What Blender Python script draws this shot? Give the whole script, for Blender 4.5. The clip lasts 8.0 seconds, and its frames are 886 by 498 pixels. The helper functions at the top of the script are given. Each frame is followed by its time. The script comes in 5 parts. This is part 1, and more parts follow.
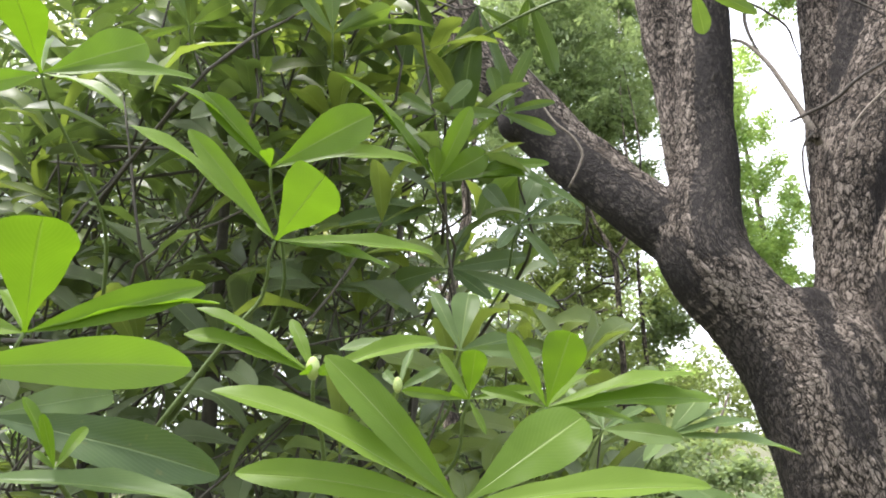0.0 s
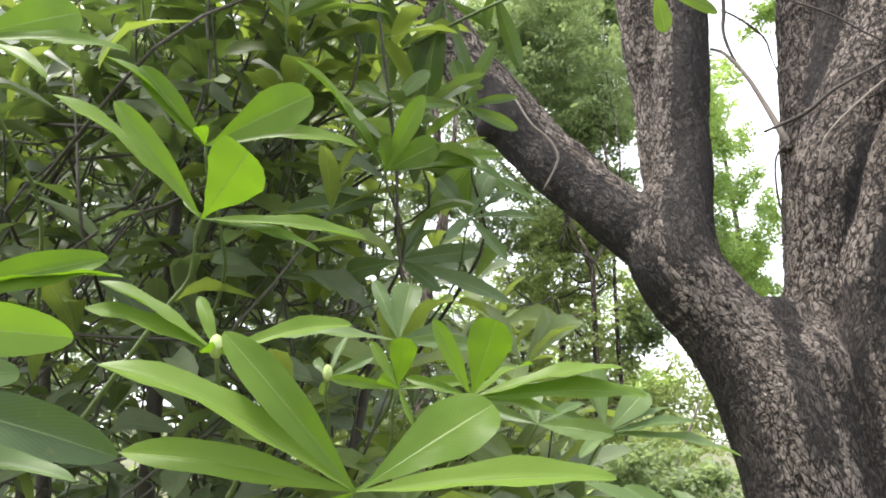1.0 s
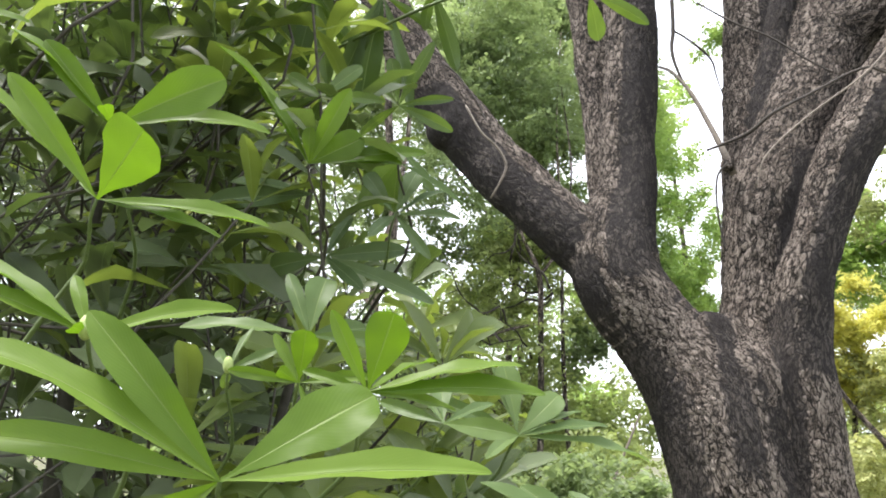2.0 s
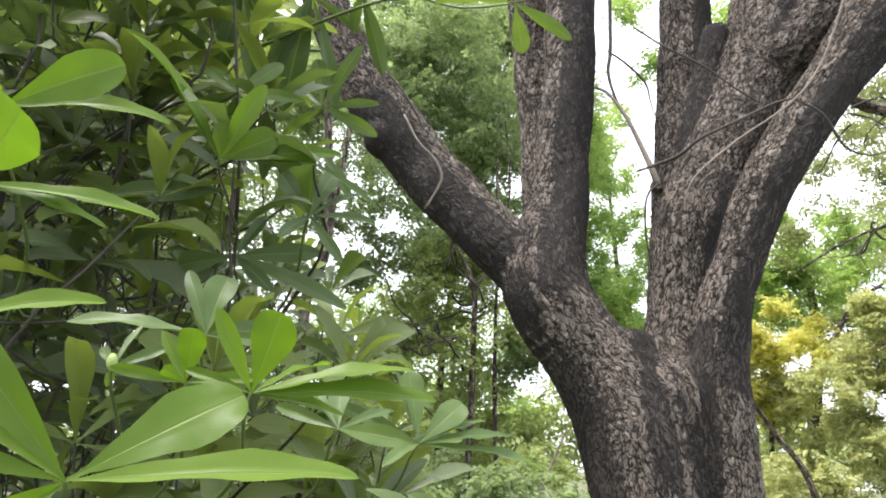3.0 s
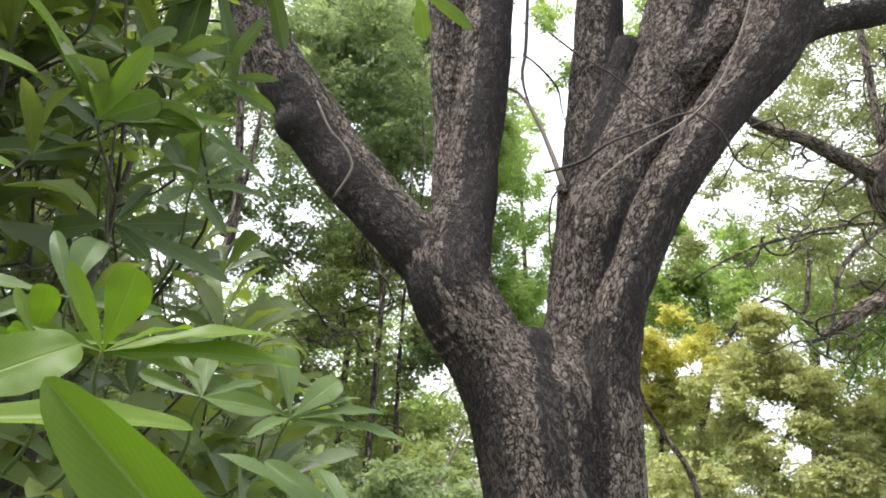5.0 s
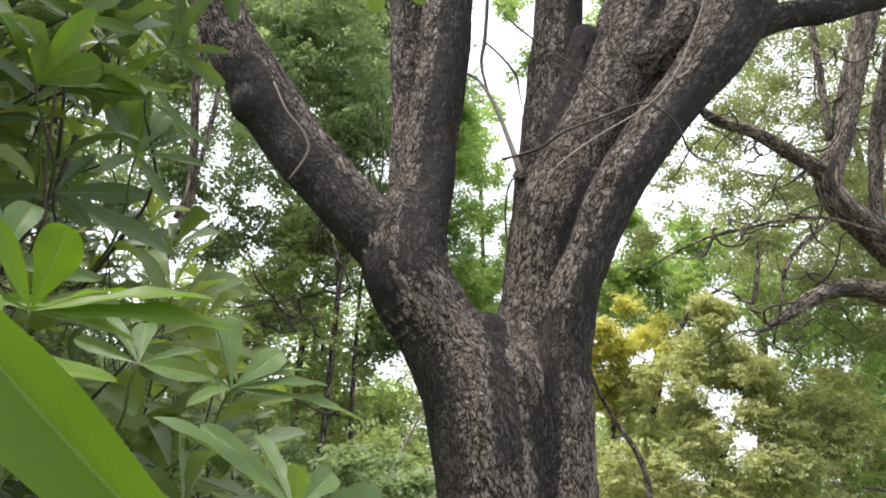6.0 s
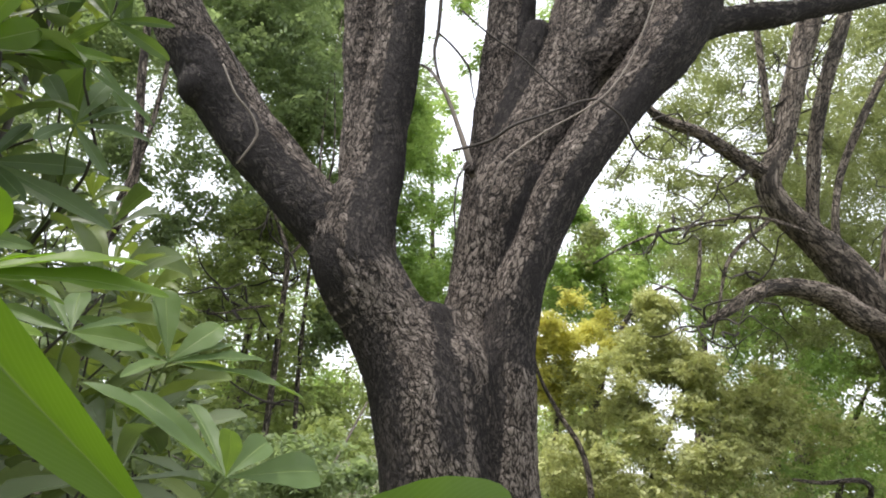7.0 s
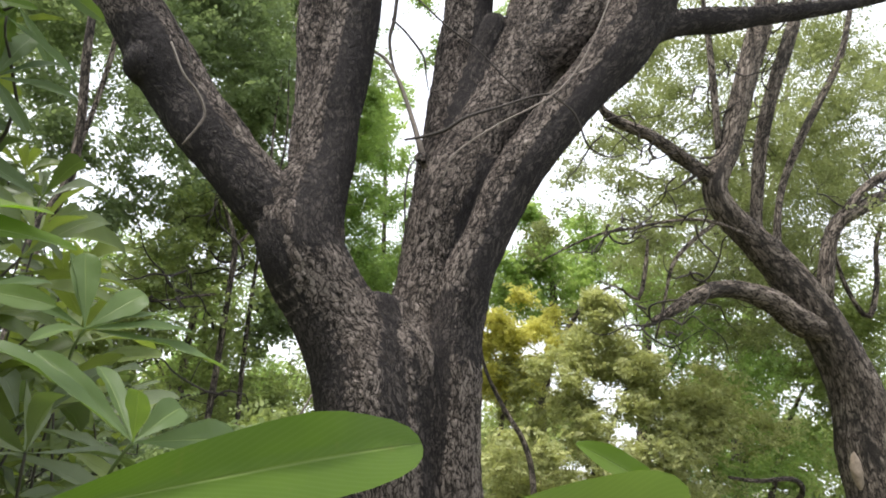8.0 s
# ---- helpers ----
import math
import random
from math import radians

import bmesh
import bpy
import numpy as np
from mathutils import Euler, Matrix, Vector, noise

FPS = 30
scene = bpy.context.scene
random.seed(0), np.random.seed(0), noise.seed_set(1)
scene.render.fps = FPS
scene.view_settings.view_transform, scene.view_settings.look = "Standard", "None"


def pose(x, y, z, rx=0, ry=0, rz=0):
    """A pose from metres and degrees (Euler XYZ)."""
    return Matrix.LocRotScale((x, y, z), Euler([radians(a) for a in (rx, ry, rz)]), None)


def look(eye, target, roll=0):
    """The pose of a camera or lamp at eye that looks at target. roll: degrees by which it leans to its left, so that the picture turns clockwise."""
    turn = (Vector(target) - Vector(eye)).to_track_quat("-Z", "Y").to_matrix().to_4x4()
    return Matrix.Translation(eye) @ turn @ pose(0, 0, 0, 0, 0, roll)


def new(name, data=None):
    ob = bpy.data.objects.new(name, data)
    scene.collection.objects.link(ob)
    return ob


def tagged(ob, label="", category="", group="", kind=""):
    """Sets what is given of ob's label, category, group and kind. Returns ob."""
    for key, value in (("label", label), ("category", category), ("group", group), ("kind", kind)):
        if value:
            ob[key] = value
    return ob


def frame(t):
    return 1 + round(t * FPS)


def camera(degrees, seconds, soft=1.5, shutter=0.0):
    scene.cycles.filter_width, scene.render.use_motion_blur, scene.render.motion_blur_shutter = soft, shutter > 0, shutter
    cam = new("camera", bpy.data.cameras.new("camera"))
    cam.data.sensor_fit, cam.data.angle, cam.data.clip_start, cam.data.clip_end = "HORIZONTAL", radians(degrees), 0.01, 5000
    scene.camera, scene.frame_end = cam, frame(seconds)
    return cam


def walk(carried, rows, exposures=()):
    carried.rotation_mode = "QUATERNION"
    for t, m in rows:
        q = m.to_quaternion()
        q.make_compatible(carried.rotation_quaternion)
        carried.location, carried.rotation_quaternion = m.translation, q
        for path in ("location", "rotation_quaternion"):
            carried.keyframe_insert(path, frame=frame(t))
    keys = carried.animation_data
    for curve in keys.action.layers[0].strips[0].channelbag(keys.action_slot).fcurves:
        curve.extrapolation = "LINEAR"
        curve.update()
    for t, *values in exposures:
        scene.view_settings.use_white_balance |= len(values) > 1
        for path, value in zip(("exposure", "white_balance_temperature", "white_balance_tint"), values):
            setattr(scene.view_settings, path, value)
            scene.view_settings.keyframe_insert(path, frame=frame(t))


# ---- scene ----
cam = camera(60.0, 8.0, soft=1.9)
PATH = [
    (0, (-0.1346, -0.0492, 1.5724), (-0.4023, 1.8771, 2.0390), -0.02),
    (0.5, (-0.1166, -0.0361, 1.5673), (-0.3715, 1.8921, 2.0330), 0.73),
    (1, (-0.0940, -0.0235, 1.5630), (-0.3127, 1.9077, 2.0349), 1.45),
    (1.5, (-0.0744, -0.0150, 1.5583), (-0.2424, 1.9191, 2.0391), 2.11),
    (3, (-0.0199, 0.0054, 1.5532), (0.0390, 1.9326, 2.0848), 3.90),
    (3.5, (-0.0098, 0.0002, 1.5529), (0.1135, 1.9210, 2.0964), 4.40),
    (4, (0.0000, 0.0000, 1.5500), (0.1860, 1.9139, 2.0999), 4.76),
    (4.5, (0.0069, 0.0040, 1.5431), (0.2417, 1.9131, 2.0911), 4.98),
    (6, (0.0331, 0.0059, 1.5183), (0.4250, 1.8968, 2.0386), 5.07),
    (6.5, (0.0352, 0.0041, 1.5108), (0.4868, 1.8830, 2.0266), 5.19),
    (7, (0.0429, -0.0012, 1.5017), (0.5625, 1.8606, 2.0155), 5.43),
    (7.5, (0.0550, 0.0132, 1.4946), (0.6327, 1.8575, 2.0090), 5.69),
    (8, (0.0686, 0.0251, 1.4846), (0.7079, 1.8487, 2.0004), 6.20),
]
walk(cam, [(t, look(eye, target, roll)) for t, eye, target, roll in PATH], exposures=[(0.0, 1.10, 6150, 14), (3.0, 0.92, 6150, 14), (4.5, 0.72, 6150, 14), (6.0, 0.56, 6150, 14), (8.0, 0.36, 6150, 14)])

# world: bright hazy overcast sky, with a broad soft sun high over the path
SUN_EL, SUN_AZ = 70.0, 262.0
world = bpy.data.worlds.new("sky")
scene.world = world
world.use_nodes = True
wn, wl = world.node_tree.nodes, world.node_tree.links
sky = wn.new("ShaderNodeTexSky")
sky.sky_type, sky.sun_disc = "NISHITA", False
sky.sun_elevation, sky.sun_rotation = radians(SUN_EL), radians(SUN_AZ)
sky.air_density, sky.dust_density, sky.ozone_density = 1.0, 6.0, 1.0
cloud = wn.new("ShaderNodeTexNoise")
cloud.inputs["Scale"].default_value, cloud.inputs["Detail"].default_value = 1.4, 4.0
tint = wn.new("ShaderNodeValToRGB")
tint.color_ramp.elements[0].color, tint.color_ramp.elements[1].color = (0.80, 0.83, 0.86, 1), (1.0, 1.0, 1.0, 1)
lift = wn.new("ShaderNodeVectorMath")
lift.operation, lift.inputs[3].default_value = "SCALE", 11.5
cover = wn.new("ShaderNodeMix")
cover.data_type, cover.inputs[0].default_value = "RGBA", 0.8
wl.new(cloud.outputs[0], tint.inputs[0])
wl.new(tint.outputs[0], lift.inputs[0])
wl.new(sky.outputs[0], cover.inputs[6])
wl.new(lift.outputs[0], cover.inputs[7])
wl.new(cover.outputs[2], wn["Background"].inputs["Color"])
wn["Background"].inputs["Strength"].default_value = 0.15
sun = new("sun", bpy.data.lights.new("sun", "SUN"))
sun.data.energy, sun.data.angle, sun.data.color = 4.0, radians(12), (1.0, 0.94, 0.84)
sun_way = Vector((math.sin(radians(SUN_AZ)) * math.cos(radians(SUN_EL)), math.cos(radians(SUN_AZ)) * math.cos(radians(SUN_EL)), math.sin(radians(SUN_EL))))
sun.matrix_world = look(sun_way * 30, (0, 0, 0))

# ---- materials ----


def material(name):
    m = bpy.data.materials.new(name)
    m.use_nodes = True
    t = m.node_tree
    return m, t, t.nodes["Principled BSDF"], t.nodes["Material Output"]


def add(t, kind, **values):
    """A node with its sockets set by name (spaces as underscores)."""
    n = t.nodes.new(kind)
    for key, v in values.items():
        n.inputs[key.replace("_", " ")].default_value = v
    return n


def ramp(t, fac, stops):
    n = t.nodes.new("ShaderNodeValToRGB")
    e = n.color_ramp.elements
    while len(e) < len(stops):
        e.new(0.5)
    for el, (p, c) in zip(e, stops):
        el.position, el.color = p, (*c, 1)
    t.links.new(fac, n.inputs[0])
    return n.outputs[0]


def mixed(t, fac, a, b, blend="MIX"):
    n = t.nodes.new("ShaderNodeMix")
    n.data_type, n.blend_type = "RGBA", blend
    for v, s in ((fac, n.inputs[0]), (a, n.inputs[6]), (b, n.inputs[7])):
        if isinstance(v, (int, float)):
            s.default_value = v
        elif isinstance(v, tuple):
            s.default_value = (*v, 1)
        else:
            t.links.new(v, s)
    return n.outputs[2]


def calc(t, op, a, b=0.0, clamp=False):
    n = t.nodes.new("ShaderNodeMath")
    n.operation, n.use_clamp = op, clamp
    for v, s in ((a, n.inputs[0]), (b, n.inputs[1])):
        if isinstance(v, (int, float)):
            s.default_value = v
        else:
            t.links.new(v, s)
    return n.outputs[0]


def bumped(t, height, bsdf, strength, distance):
    n = add(t, "ShaderNodeBump", Strength=strength, Distance=distance)
    t.links.new(height, n.inputs["Height"])
    t.links.new(n.outputs[0], bsdf.inputs["Normal"])
    return n.outputs[0]


def leaf_material(name, dark, light, through_colour, share, rough, rib, joined=False, fine=True, spec=0.3):
    """A leaf blade: glossy upper surface, light passing through, pale midrib and faint side veins."""
    m, t, b, out = material(name)
    geo = t.nodes.new("ShaderNodeNewGeometry")
    info = t.nodes.new("ShaderNodeObjectInfo")
    rnd = geo.outputs["Random Per Island"] if joined else info.outputs["Random"]
    pos = t.nodes.new("ShaderNodeTexCoord")
    n1 = add(t, "ShaderNodeTexNoise", Scale=38.0 if fine else 2.0, Detail=4.0)
    t.links.new(geo.outputs["Position"], n1.inputs["Vector"])
    tone = calc(t, "ADD", calc(t, "MULTIPLY", rnd, 0.62), calc(t, "MULTIPLY", n1.outputs[0], 0.4))
    base = ramp(t, tone, [(0.12, dark), (0.9, light)])
    tr_col = mixed(t, tone, tuple(c * 0.6 for c in through_colour), through_colour)
    if fine:
        uv = t.nodes.new("ShaderNodeSeparateXYZ")
        t.links.new(pos.outputs["UV"], uv.inputs[0])
        off = calc(t, "ABSOLUTE", calc(t, "SUBTRACT", uv.outputs[0], 0.5))
        ribline = calc(t, "SUBTRACT", 1.0, calc(t, "MULTIPLY", off, 34.0), True)
        skew = calc(t, "ADD", calc(t, "MULTIPLY", uv.outputs[1], 70.0), calc(t, "MULTIPLY", off, -42.0))
        vein = calc(t, "POWER", calc(t, "ABSOLUTE", calc(t, "SINE", skew)), 6.0)
        base = mixed(t, calc(t, "MULTIPLY", ribline, 0.75), base, rib)
        base = mixed(t, calc(t, "MULTIPLY", vein, 0.07), base, rib)
        spot = add(t, "ShaderNodeTexNoise", Scale=160.0, Detail=2.0)
        t.links.new(geo.outputs["Position"], spot.inputs["Vector"])
        blot = ramp(t, spot.outputs[0], [(0.68, (0, 0, 0)), (0.78, (1, 1, 1))])
        base = mixed(t, calc(t, "MULTIPLY", blot, 0.22), base, (0.20, 0.16, 0.05))
        h = calc(t, "ADD", calc(t, "MULTIPLY", ribline, -0.9), calc(t, "MULTIPLY", n1.outputs[0], 0.6))
        normal = bumped(t, h, b, 0.5, 0.0012)
        tr_col = mixed(t, calc(t, "MULTIPLY", ribline, 0.55), tr_col, tuple(c * 0.35 for c in through_colour))
    t.links.new(base, b.inputs["Base Color"])
    b.inputs["Roughness"].default_value = rough
    b.inputs["Specular IOR Level"].default_value = spec if fine else 0.2
    tr = t.nodes.new("ShaderNodeBsdfTranslucent")
    t.links.new(tr_col, tr.inputs["Color"])
    if fine:
        t.links.new(normal, tr.inputs["Normal"])
    mix = t.nodes.new("ShaderNodeMixShader")
    mix.inputs[0].default_value = share
    t.links.new(b.outputs[0], mix.inputs[1])
    t.links.new(tr.outputs[0], mix.inputs[2])
    t.links.new(mix.outputs[0], out.inputs["Surface"])
    return m


YOUNG = leaf_material("young_leaf", (0.070, 0.125, 0.014), (0.140, 0.212, 0.034), (0.165, 0.315, 0.008), 0.44, 0.42, (0.28, 0.36, 0.12), spec=0.15)
MATURE = leaf_material("mature_leaf", (0.040, 0.070, 0.024), (0.090, 0.130, 0.048), (0.14, 0.24, 0.02), 0.18, 0.40, (0.20, 0.26, 0.12), spec=0.25)
GROWN = leaf_material("grown_leaf", (0.058, 0.096, 0.03), (0.118, 0.172, 0.06), (0.23, 0.36, 0.04), 0.32, 0.45, (0.26, 0.34, 0.11), spec=0.2)
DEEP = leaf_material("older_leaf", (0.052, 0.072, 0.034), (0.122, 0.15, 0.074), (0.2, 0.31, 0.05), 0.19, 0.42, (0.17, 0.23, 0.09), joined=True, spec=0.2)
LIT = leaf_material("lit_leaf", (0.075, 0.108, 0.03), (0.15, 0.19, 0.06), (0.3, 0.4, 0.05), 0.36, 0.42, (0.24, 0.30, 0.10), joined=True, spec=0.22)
FAR_DARK = leaf_material("small_leaf_dark", (0.11, 0.148, 0.08), (0.215, 0.265, 0.14), (0.43, 0.56, 0.2), 0.42, 0.5, None, True, False)
FAR_GREEN = leaf_material("small_leaf_green", (0.16, 0.205, 0.08), (0.31, 0.36, 0.14), (0.57, 0.68, 0.19), 0.42, 0.5, None, True, False)
FAR_PALE = leaf_material("small_leaf_pale", (0.235, 0.275, 0.105), (0.56, 0.57, 0.28), (0.7, 0.73, 0.25), 0.4, 0.5, None, True, False)
FAR_BRIGHT = leaf_material("small_leaf_bright", (0.149, 0.241, 0.069), (0.287, 0.402, 0.138), (0.529, 0.713, 0.161), 0.45, 0.5, None, True, False)
FAR_OLIVE = leaf_material("feather_leaf_olive", (0.118, 0.145, 0.062), (0.255, 0.285, 0.125), (0.46, 0.52, 0.18), 0.4, 0.5, None, True, False)
FAR_YELLOW = leaf_material("yellowing_leaf", (0.46, 0.45, 0.09), (0.70, 0.68, 0.18), (0.88, 0.84, 0.22), 0.50, 0.5, None, True, False)


def bark_material(name, deep, mid, pale, moss_shade, pale_amount, size, squat, built=False):
    """Fissured bark: plates and cracks, broken up by finer flakes, with dark algae. built: the plates, and limb shade
    painted as streaks, are in the mesh.
    """
    m, t, b, out = material(name)
    at = t.nodes.new("ShaderNodeAttribute")
    at.attribute_name = "grain"
    geo = t.nodes.new("ShaderNodeNewGeometry")
    big = add(t, "ShaderNodeTexNoise", Scale=3.4, Detail=4.0, Roughness=0.6)
    t.links.new(geo.outputs["Position"], big.inputs["Vector"])
    grain = add(t, "ShaderNodeTexNoise", Scale=3.4, Detail=8.0, Roughness=0.72)
    t.links.new(at.outputs["Vector"], grain.inputs["Vector"])
    rough = calc(t, "SUBTRACT", grain.outputs[0], 0.5)
    warp = add(t, "ShaderNodeTexNoise", Scale=1.3, Detail=5.0, Roughness=0.7)
    t.links.new(at.outputs["Vector"], warp.inputs["Vector"])
    push = t.nodes.new("ShaderNodeVectorMath")
    push.operation = "MULTIPLY_ADD"
    t.links.new(warp.outputs["Color"], push.inputs[0])
    push.inputs[1].default_value = (0.75, 0.75, 0.75)
    t.links.new(at.outputs["Vector"], push.inputs[2])
    edge, cell = (add(t, "ShaderNodeTexVoronoi", Scale=size) for _ in range(2))
    edge.feature = "DISTANCE_TO_EDGE"
    short = t.nodes.new("ShaderNodeVectorMath")
    short.operation = "MULTIPLY"
    t.links.new(push.outputs[0], short.inputs[0])
    short.inputs[1].default_value = (1.0, 1.0, squat)
    for n in (edge, cell):
        t.links.new(short.outputs[0], n.inputs["Vector"])
    sep = t.nodes.new("ShaderNodeSeparateColor")
    t.links.new(cell.outputs["Color"], sep.inputs[0])
    flat, own = calc(t, "MULTIPLY", calc(t, "ADD", edge.outputs["Distance"], calc(t, "MULTIPLY", rough, 0.09)), 11.0, True), sep.outputs[0]
    # long cracks down the wood
    drawn = t.nodes.new("ShaderNodeVectorMath")
    drawn.operation = "MULTIPLY"
    t.links.new(at.outputs["Vector"], drawn.inputs[0])
    drawn.inputs[1].default_value = (1.0, 1.0, 0.6)
    for scale, width, depth in ((0.55, 0.034, 0.65), (1.3, 0.034, 0.35)):
        n = add(t, "ShaderNodeTexNoise", Scale=scale, Detail=4.0, Roughness=0.6, Distortion=0.35)
        t.links.new(drawn.outputs[0], n.inputs["Vector"])
        gap = calc(t, "ADD", calc(t, "ABSOLUTE", calc(t, "SUBTRACT", n.outputs[0], 0.5)), calc(t, "MULTIPLY", rough, 0.07))
        line = ramp(t, gap, [(0.0, (0, 0, 0)), (width, (1, 1, 1))])
        flat = calc(t, "MULTIPLY", flat, calc(t, "ADD", 1.0 - depth, calc(t, "MULTIPLY", line, depth)))
    if built:
        cracks, tints, shade_run = (t.nodes.new("ShaderNodeAttribute") for _ in range(3))
        cracks.attribute_name, tints.attribute_name, shade_run.attribute_name = "crack", "tint", "shade_streak"
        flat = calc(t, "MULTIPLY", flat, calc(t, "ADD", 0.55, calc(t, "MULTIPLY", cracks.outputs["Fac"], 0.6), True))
        own = calc(t, "ADD", calc(t, "MULTIPLY", own, 0.6), calc(t, "MULTIPLY", tints.outputs["Fac"], 0.4))
    # small flakes inside the plates
    flake = add(t, "ShaderNodeTexVoronoi", Scale=2.6)
    flake.feature = "DISTANCE_TO_EDGE"
    bent = t.nodes.new("ShaderNodeVectorMath")
    bent.operation = "MULTIPLY_ADD"
    t.links.new(grain.outputs["Color"], bent.inputs[0])
    bent.inputs[1].default_value = (0.7, 0.7, 0.7)
    t.links.new(at.outputs["Vector"], bent.inputs[2])
    t.links.new(bent.outputs[0], flake.inputs["Vector"])
    chip = calc(t, "ADD", 0.60, calc(t, "MULTIPLY", flake.outputs["Distance"], 4.5), True)
    plate = calc(t, "MULTIPLY", calc(t, "ADD", flat, calc(t, "MULTIPLY", rough, 0.62), True), chip)
    tone = calc(t, "ADD", calc(t, "MULTIPLY", plate, 0.58), calc(t, "ADD", calc(t, "MULTIPLY", rough, 0.50), calc(t, "ADD", 0.06, calc(t, "MULTIPLY", own, 0.22))))
    # cracks take the deep tone: darker bark with crevice shade painted in
    base = ramp(t, tone, [(0.18, deep), (0.42, tuple(0.36 * c for c in mid)), (0.62, mid), (0.92, tuple(0.5 * a + 0.5 * c for a, c in zip(mid, pale)))])
    fleck = calc(t, "ADD", calc(t, "MULTIPLY", own, 0.55), calc(t, "ADD", calc(t, "MULTIPLY", big.outputs[0], 1.4), calc(t, "MULTIPLY", grain.outputs[0], 0.9)))
    spot = calc(t, "MULTIPLY", ramp(t, calc(t, "MULTIPLY", fleck, 0.4), [(0.56, (0, 0, 0)), (0.64, (1, 1, 1))]), ramp(t, plate, [(0.35, (0, 0, 0)), (0.75, (1, 1, 1))]))
    base = mixed(t, calc(t, "MULTIPLY", spot, pale_amount), base, pale)
    stain = add(t, "ShaderNodeTexNoise", Scale=0.20, Detail=7.0, Roughness=0.66, Distortion=0.6)
    t.links.new(at.outputs["Vector"], stain.inputs["Vector"])
    dark_level = stain.outputs[0]
    if built:
        # limb shade is painted in along with the algae
        ragged = calc(t, "MULTIPLY", calc(t, "ADD", rough, calc(t, "MULTIPLY", calc(t, "SUBTRACT", 0.4, flat), 0.4)), 0.24)
        dark_level = calc(t, "ADD", calc(t, "ADD", dark_level, ragged), calc(t, "MULTIPLY", calc(t, "MAXIMUM", shade_run.outputs["Fac"], -0.16), 0.85))
    algae_shade = calc(t, "MULTIPLY", ramp(t, dark_level, [(0.505, (0, 0, 0)), (0.60, (1, 1, 1))]), calc(t, "SUBTRACT", 0.88, calc(t, "MULTIPLY", spot, 0.15)))
    base = mixed(t, algae_shade, base, moss_shade)
    t.links.new(base, b.inputs["Base Color"])
    b.inputs["Roughness"].default_value = 0.88
    b.inputs["Specular IOR Level"].default_value = 0.2
    h = calc(t, "ADD", calc(t, "MULTIPLY", grain.outputs[0], 0.55), calc(t, "MULTIPLY", plate, 0.8))
    bumped(t, h, b, 1.0, 0.024)
    return m


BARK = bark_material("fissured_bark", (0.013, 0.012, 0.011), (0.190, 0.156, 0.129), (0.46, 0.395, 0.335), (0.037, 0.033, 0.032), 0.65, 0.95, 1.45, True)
BARK_FAR = bark_material("rough_grey_bark", (0.026, 0.022, 0.019), (0.190, 0.156, 0.122), (0.44, 0.375, 0.305), (0.036, 0.032, 0.027), 0.5, 1.9, 0.5)


def plain_material(name, dark, light, scale, rough):
    m, t, b, out = material(name)
    geo = t.nodes.new("ShaderNodeNewGeometry")
    n = add(t, "ShaderNodeTexNoise", Scale=scale, Detail=6.0, Roughness=0.65)
    t.links.new(geo.outputs["Position"], n.inputs["Vector"])
    big = add(t, "ShaderNodeTexNoise", Scale=scale / 14, Detail=3.0)
    t.links.new(geo.outputs["Position"], big.inputs["Vector"])
    s = calc(t, "ADD", calc(t, "MULTIPLY", n.outputs[0], 0.6), calc(t, "MULTIPLY", big.outputs[0], 0.4))
    t.links.new(ramp(t, s, [(0.3, dark), (0.7, light)]), b.inputs["Base Color"])
    b.inputs["Roughness"].default_value = rough
    bumped(t, n.outputs[0], b, 0.6, 0.3 / scale)
    return m


TWIG = plain_material("dark_twig_bark", (0.018, 0.015, 0.012), (0.065, 0.053, 0.042), 60.0, 0.85)
TWIG_PALE = plain_material("pale_dry_twig", (0.09, 0.075, 0.06), (0.22, 0.185, 0.15), 70.0, 0.8)
GREEN_STEM = plain_material("green_shoot", (0.055, 0.090, 0.022), (0.110, 0.160, 0.040), 90.0, 0.55)
SHRUB_WOOD = plain_material("shrub_wood", (0.018, 0.017, 0.012), (0.062, 0.055, 0.038), 70.0, 0.8)
BUD = plain_material("pale_bud", (0.22, 0.29, 0.08), (0.36, 0.43, 0.14), 120.0, 0.45)
BARE_WOOD = plain_material("bare_pale_wood", (0.10, 0.078, 0.055), (0.34, 0.27, 0.19), 30.0, 0.8)
SOIL = plain_material("leaf_litter_and_grass", (0.05, 0.045, 0.025), (0.12, 0.13, 0.05), 5.0, 0.95)

# ---- shapes ----


def link(name, mesh, mat, parent=None, label="", kind=""):
    if not mesh.materials:
        mesh.materials.append(mat)
    ob = new(name, mesh)
    ob.parent = parent
    return tagged(ob, label=label, kind=kind)


def spline(nodes, step):
    """Points and radii along a smooth curve through nodes of (x, y, z, radius)."""
    a = np.array(nodes, float)
    p = np.vstack([2 * a[0] - a[1], a, 2 * a[-1] - a[-2]])
    out = []
    for i in range(1, len(p) - 2):
        n = max(2, int(np.linalg.norm(p[i + 1, :3] - p[i, :3]) / step))
        for k in range(n):
            s = k / n
            out.append(0.5 * (2 * p[i] + (p[i + 1] - p[i - 1]) * s + (2 * p[i - 1] - 5 * p[i] + 4 * p[i + 1] - p[i + 2]) * s * s + (3 * p[i] - p[i - 1] - 3 * p[i + 1] + p[i + 2]) * s ** 3))
    out.append(a[-1])
    out = np.array(out)
    out[:, 3] = np.maximum(out[:, 3], 0.0008)
    return out


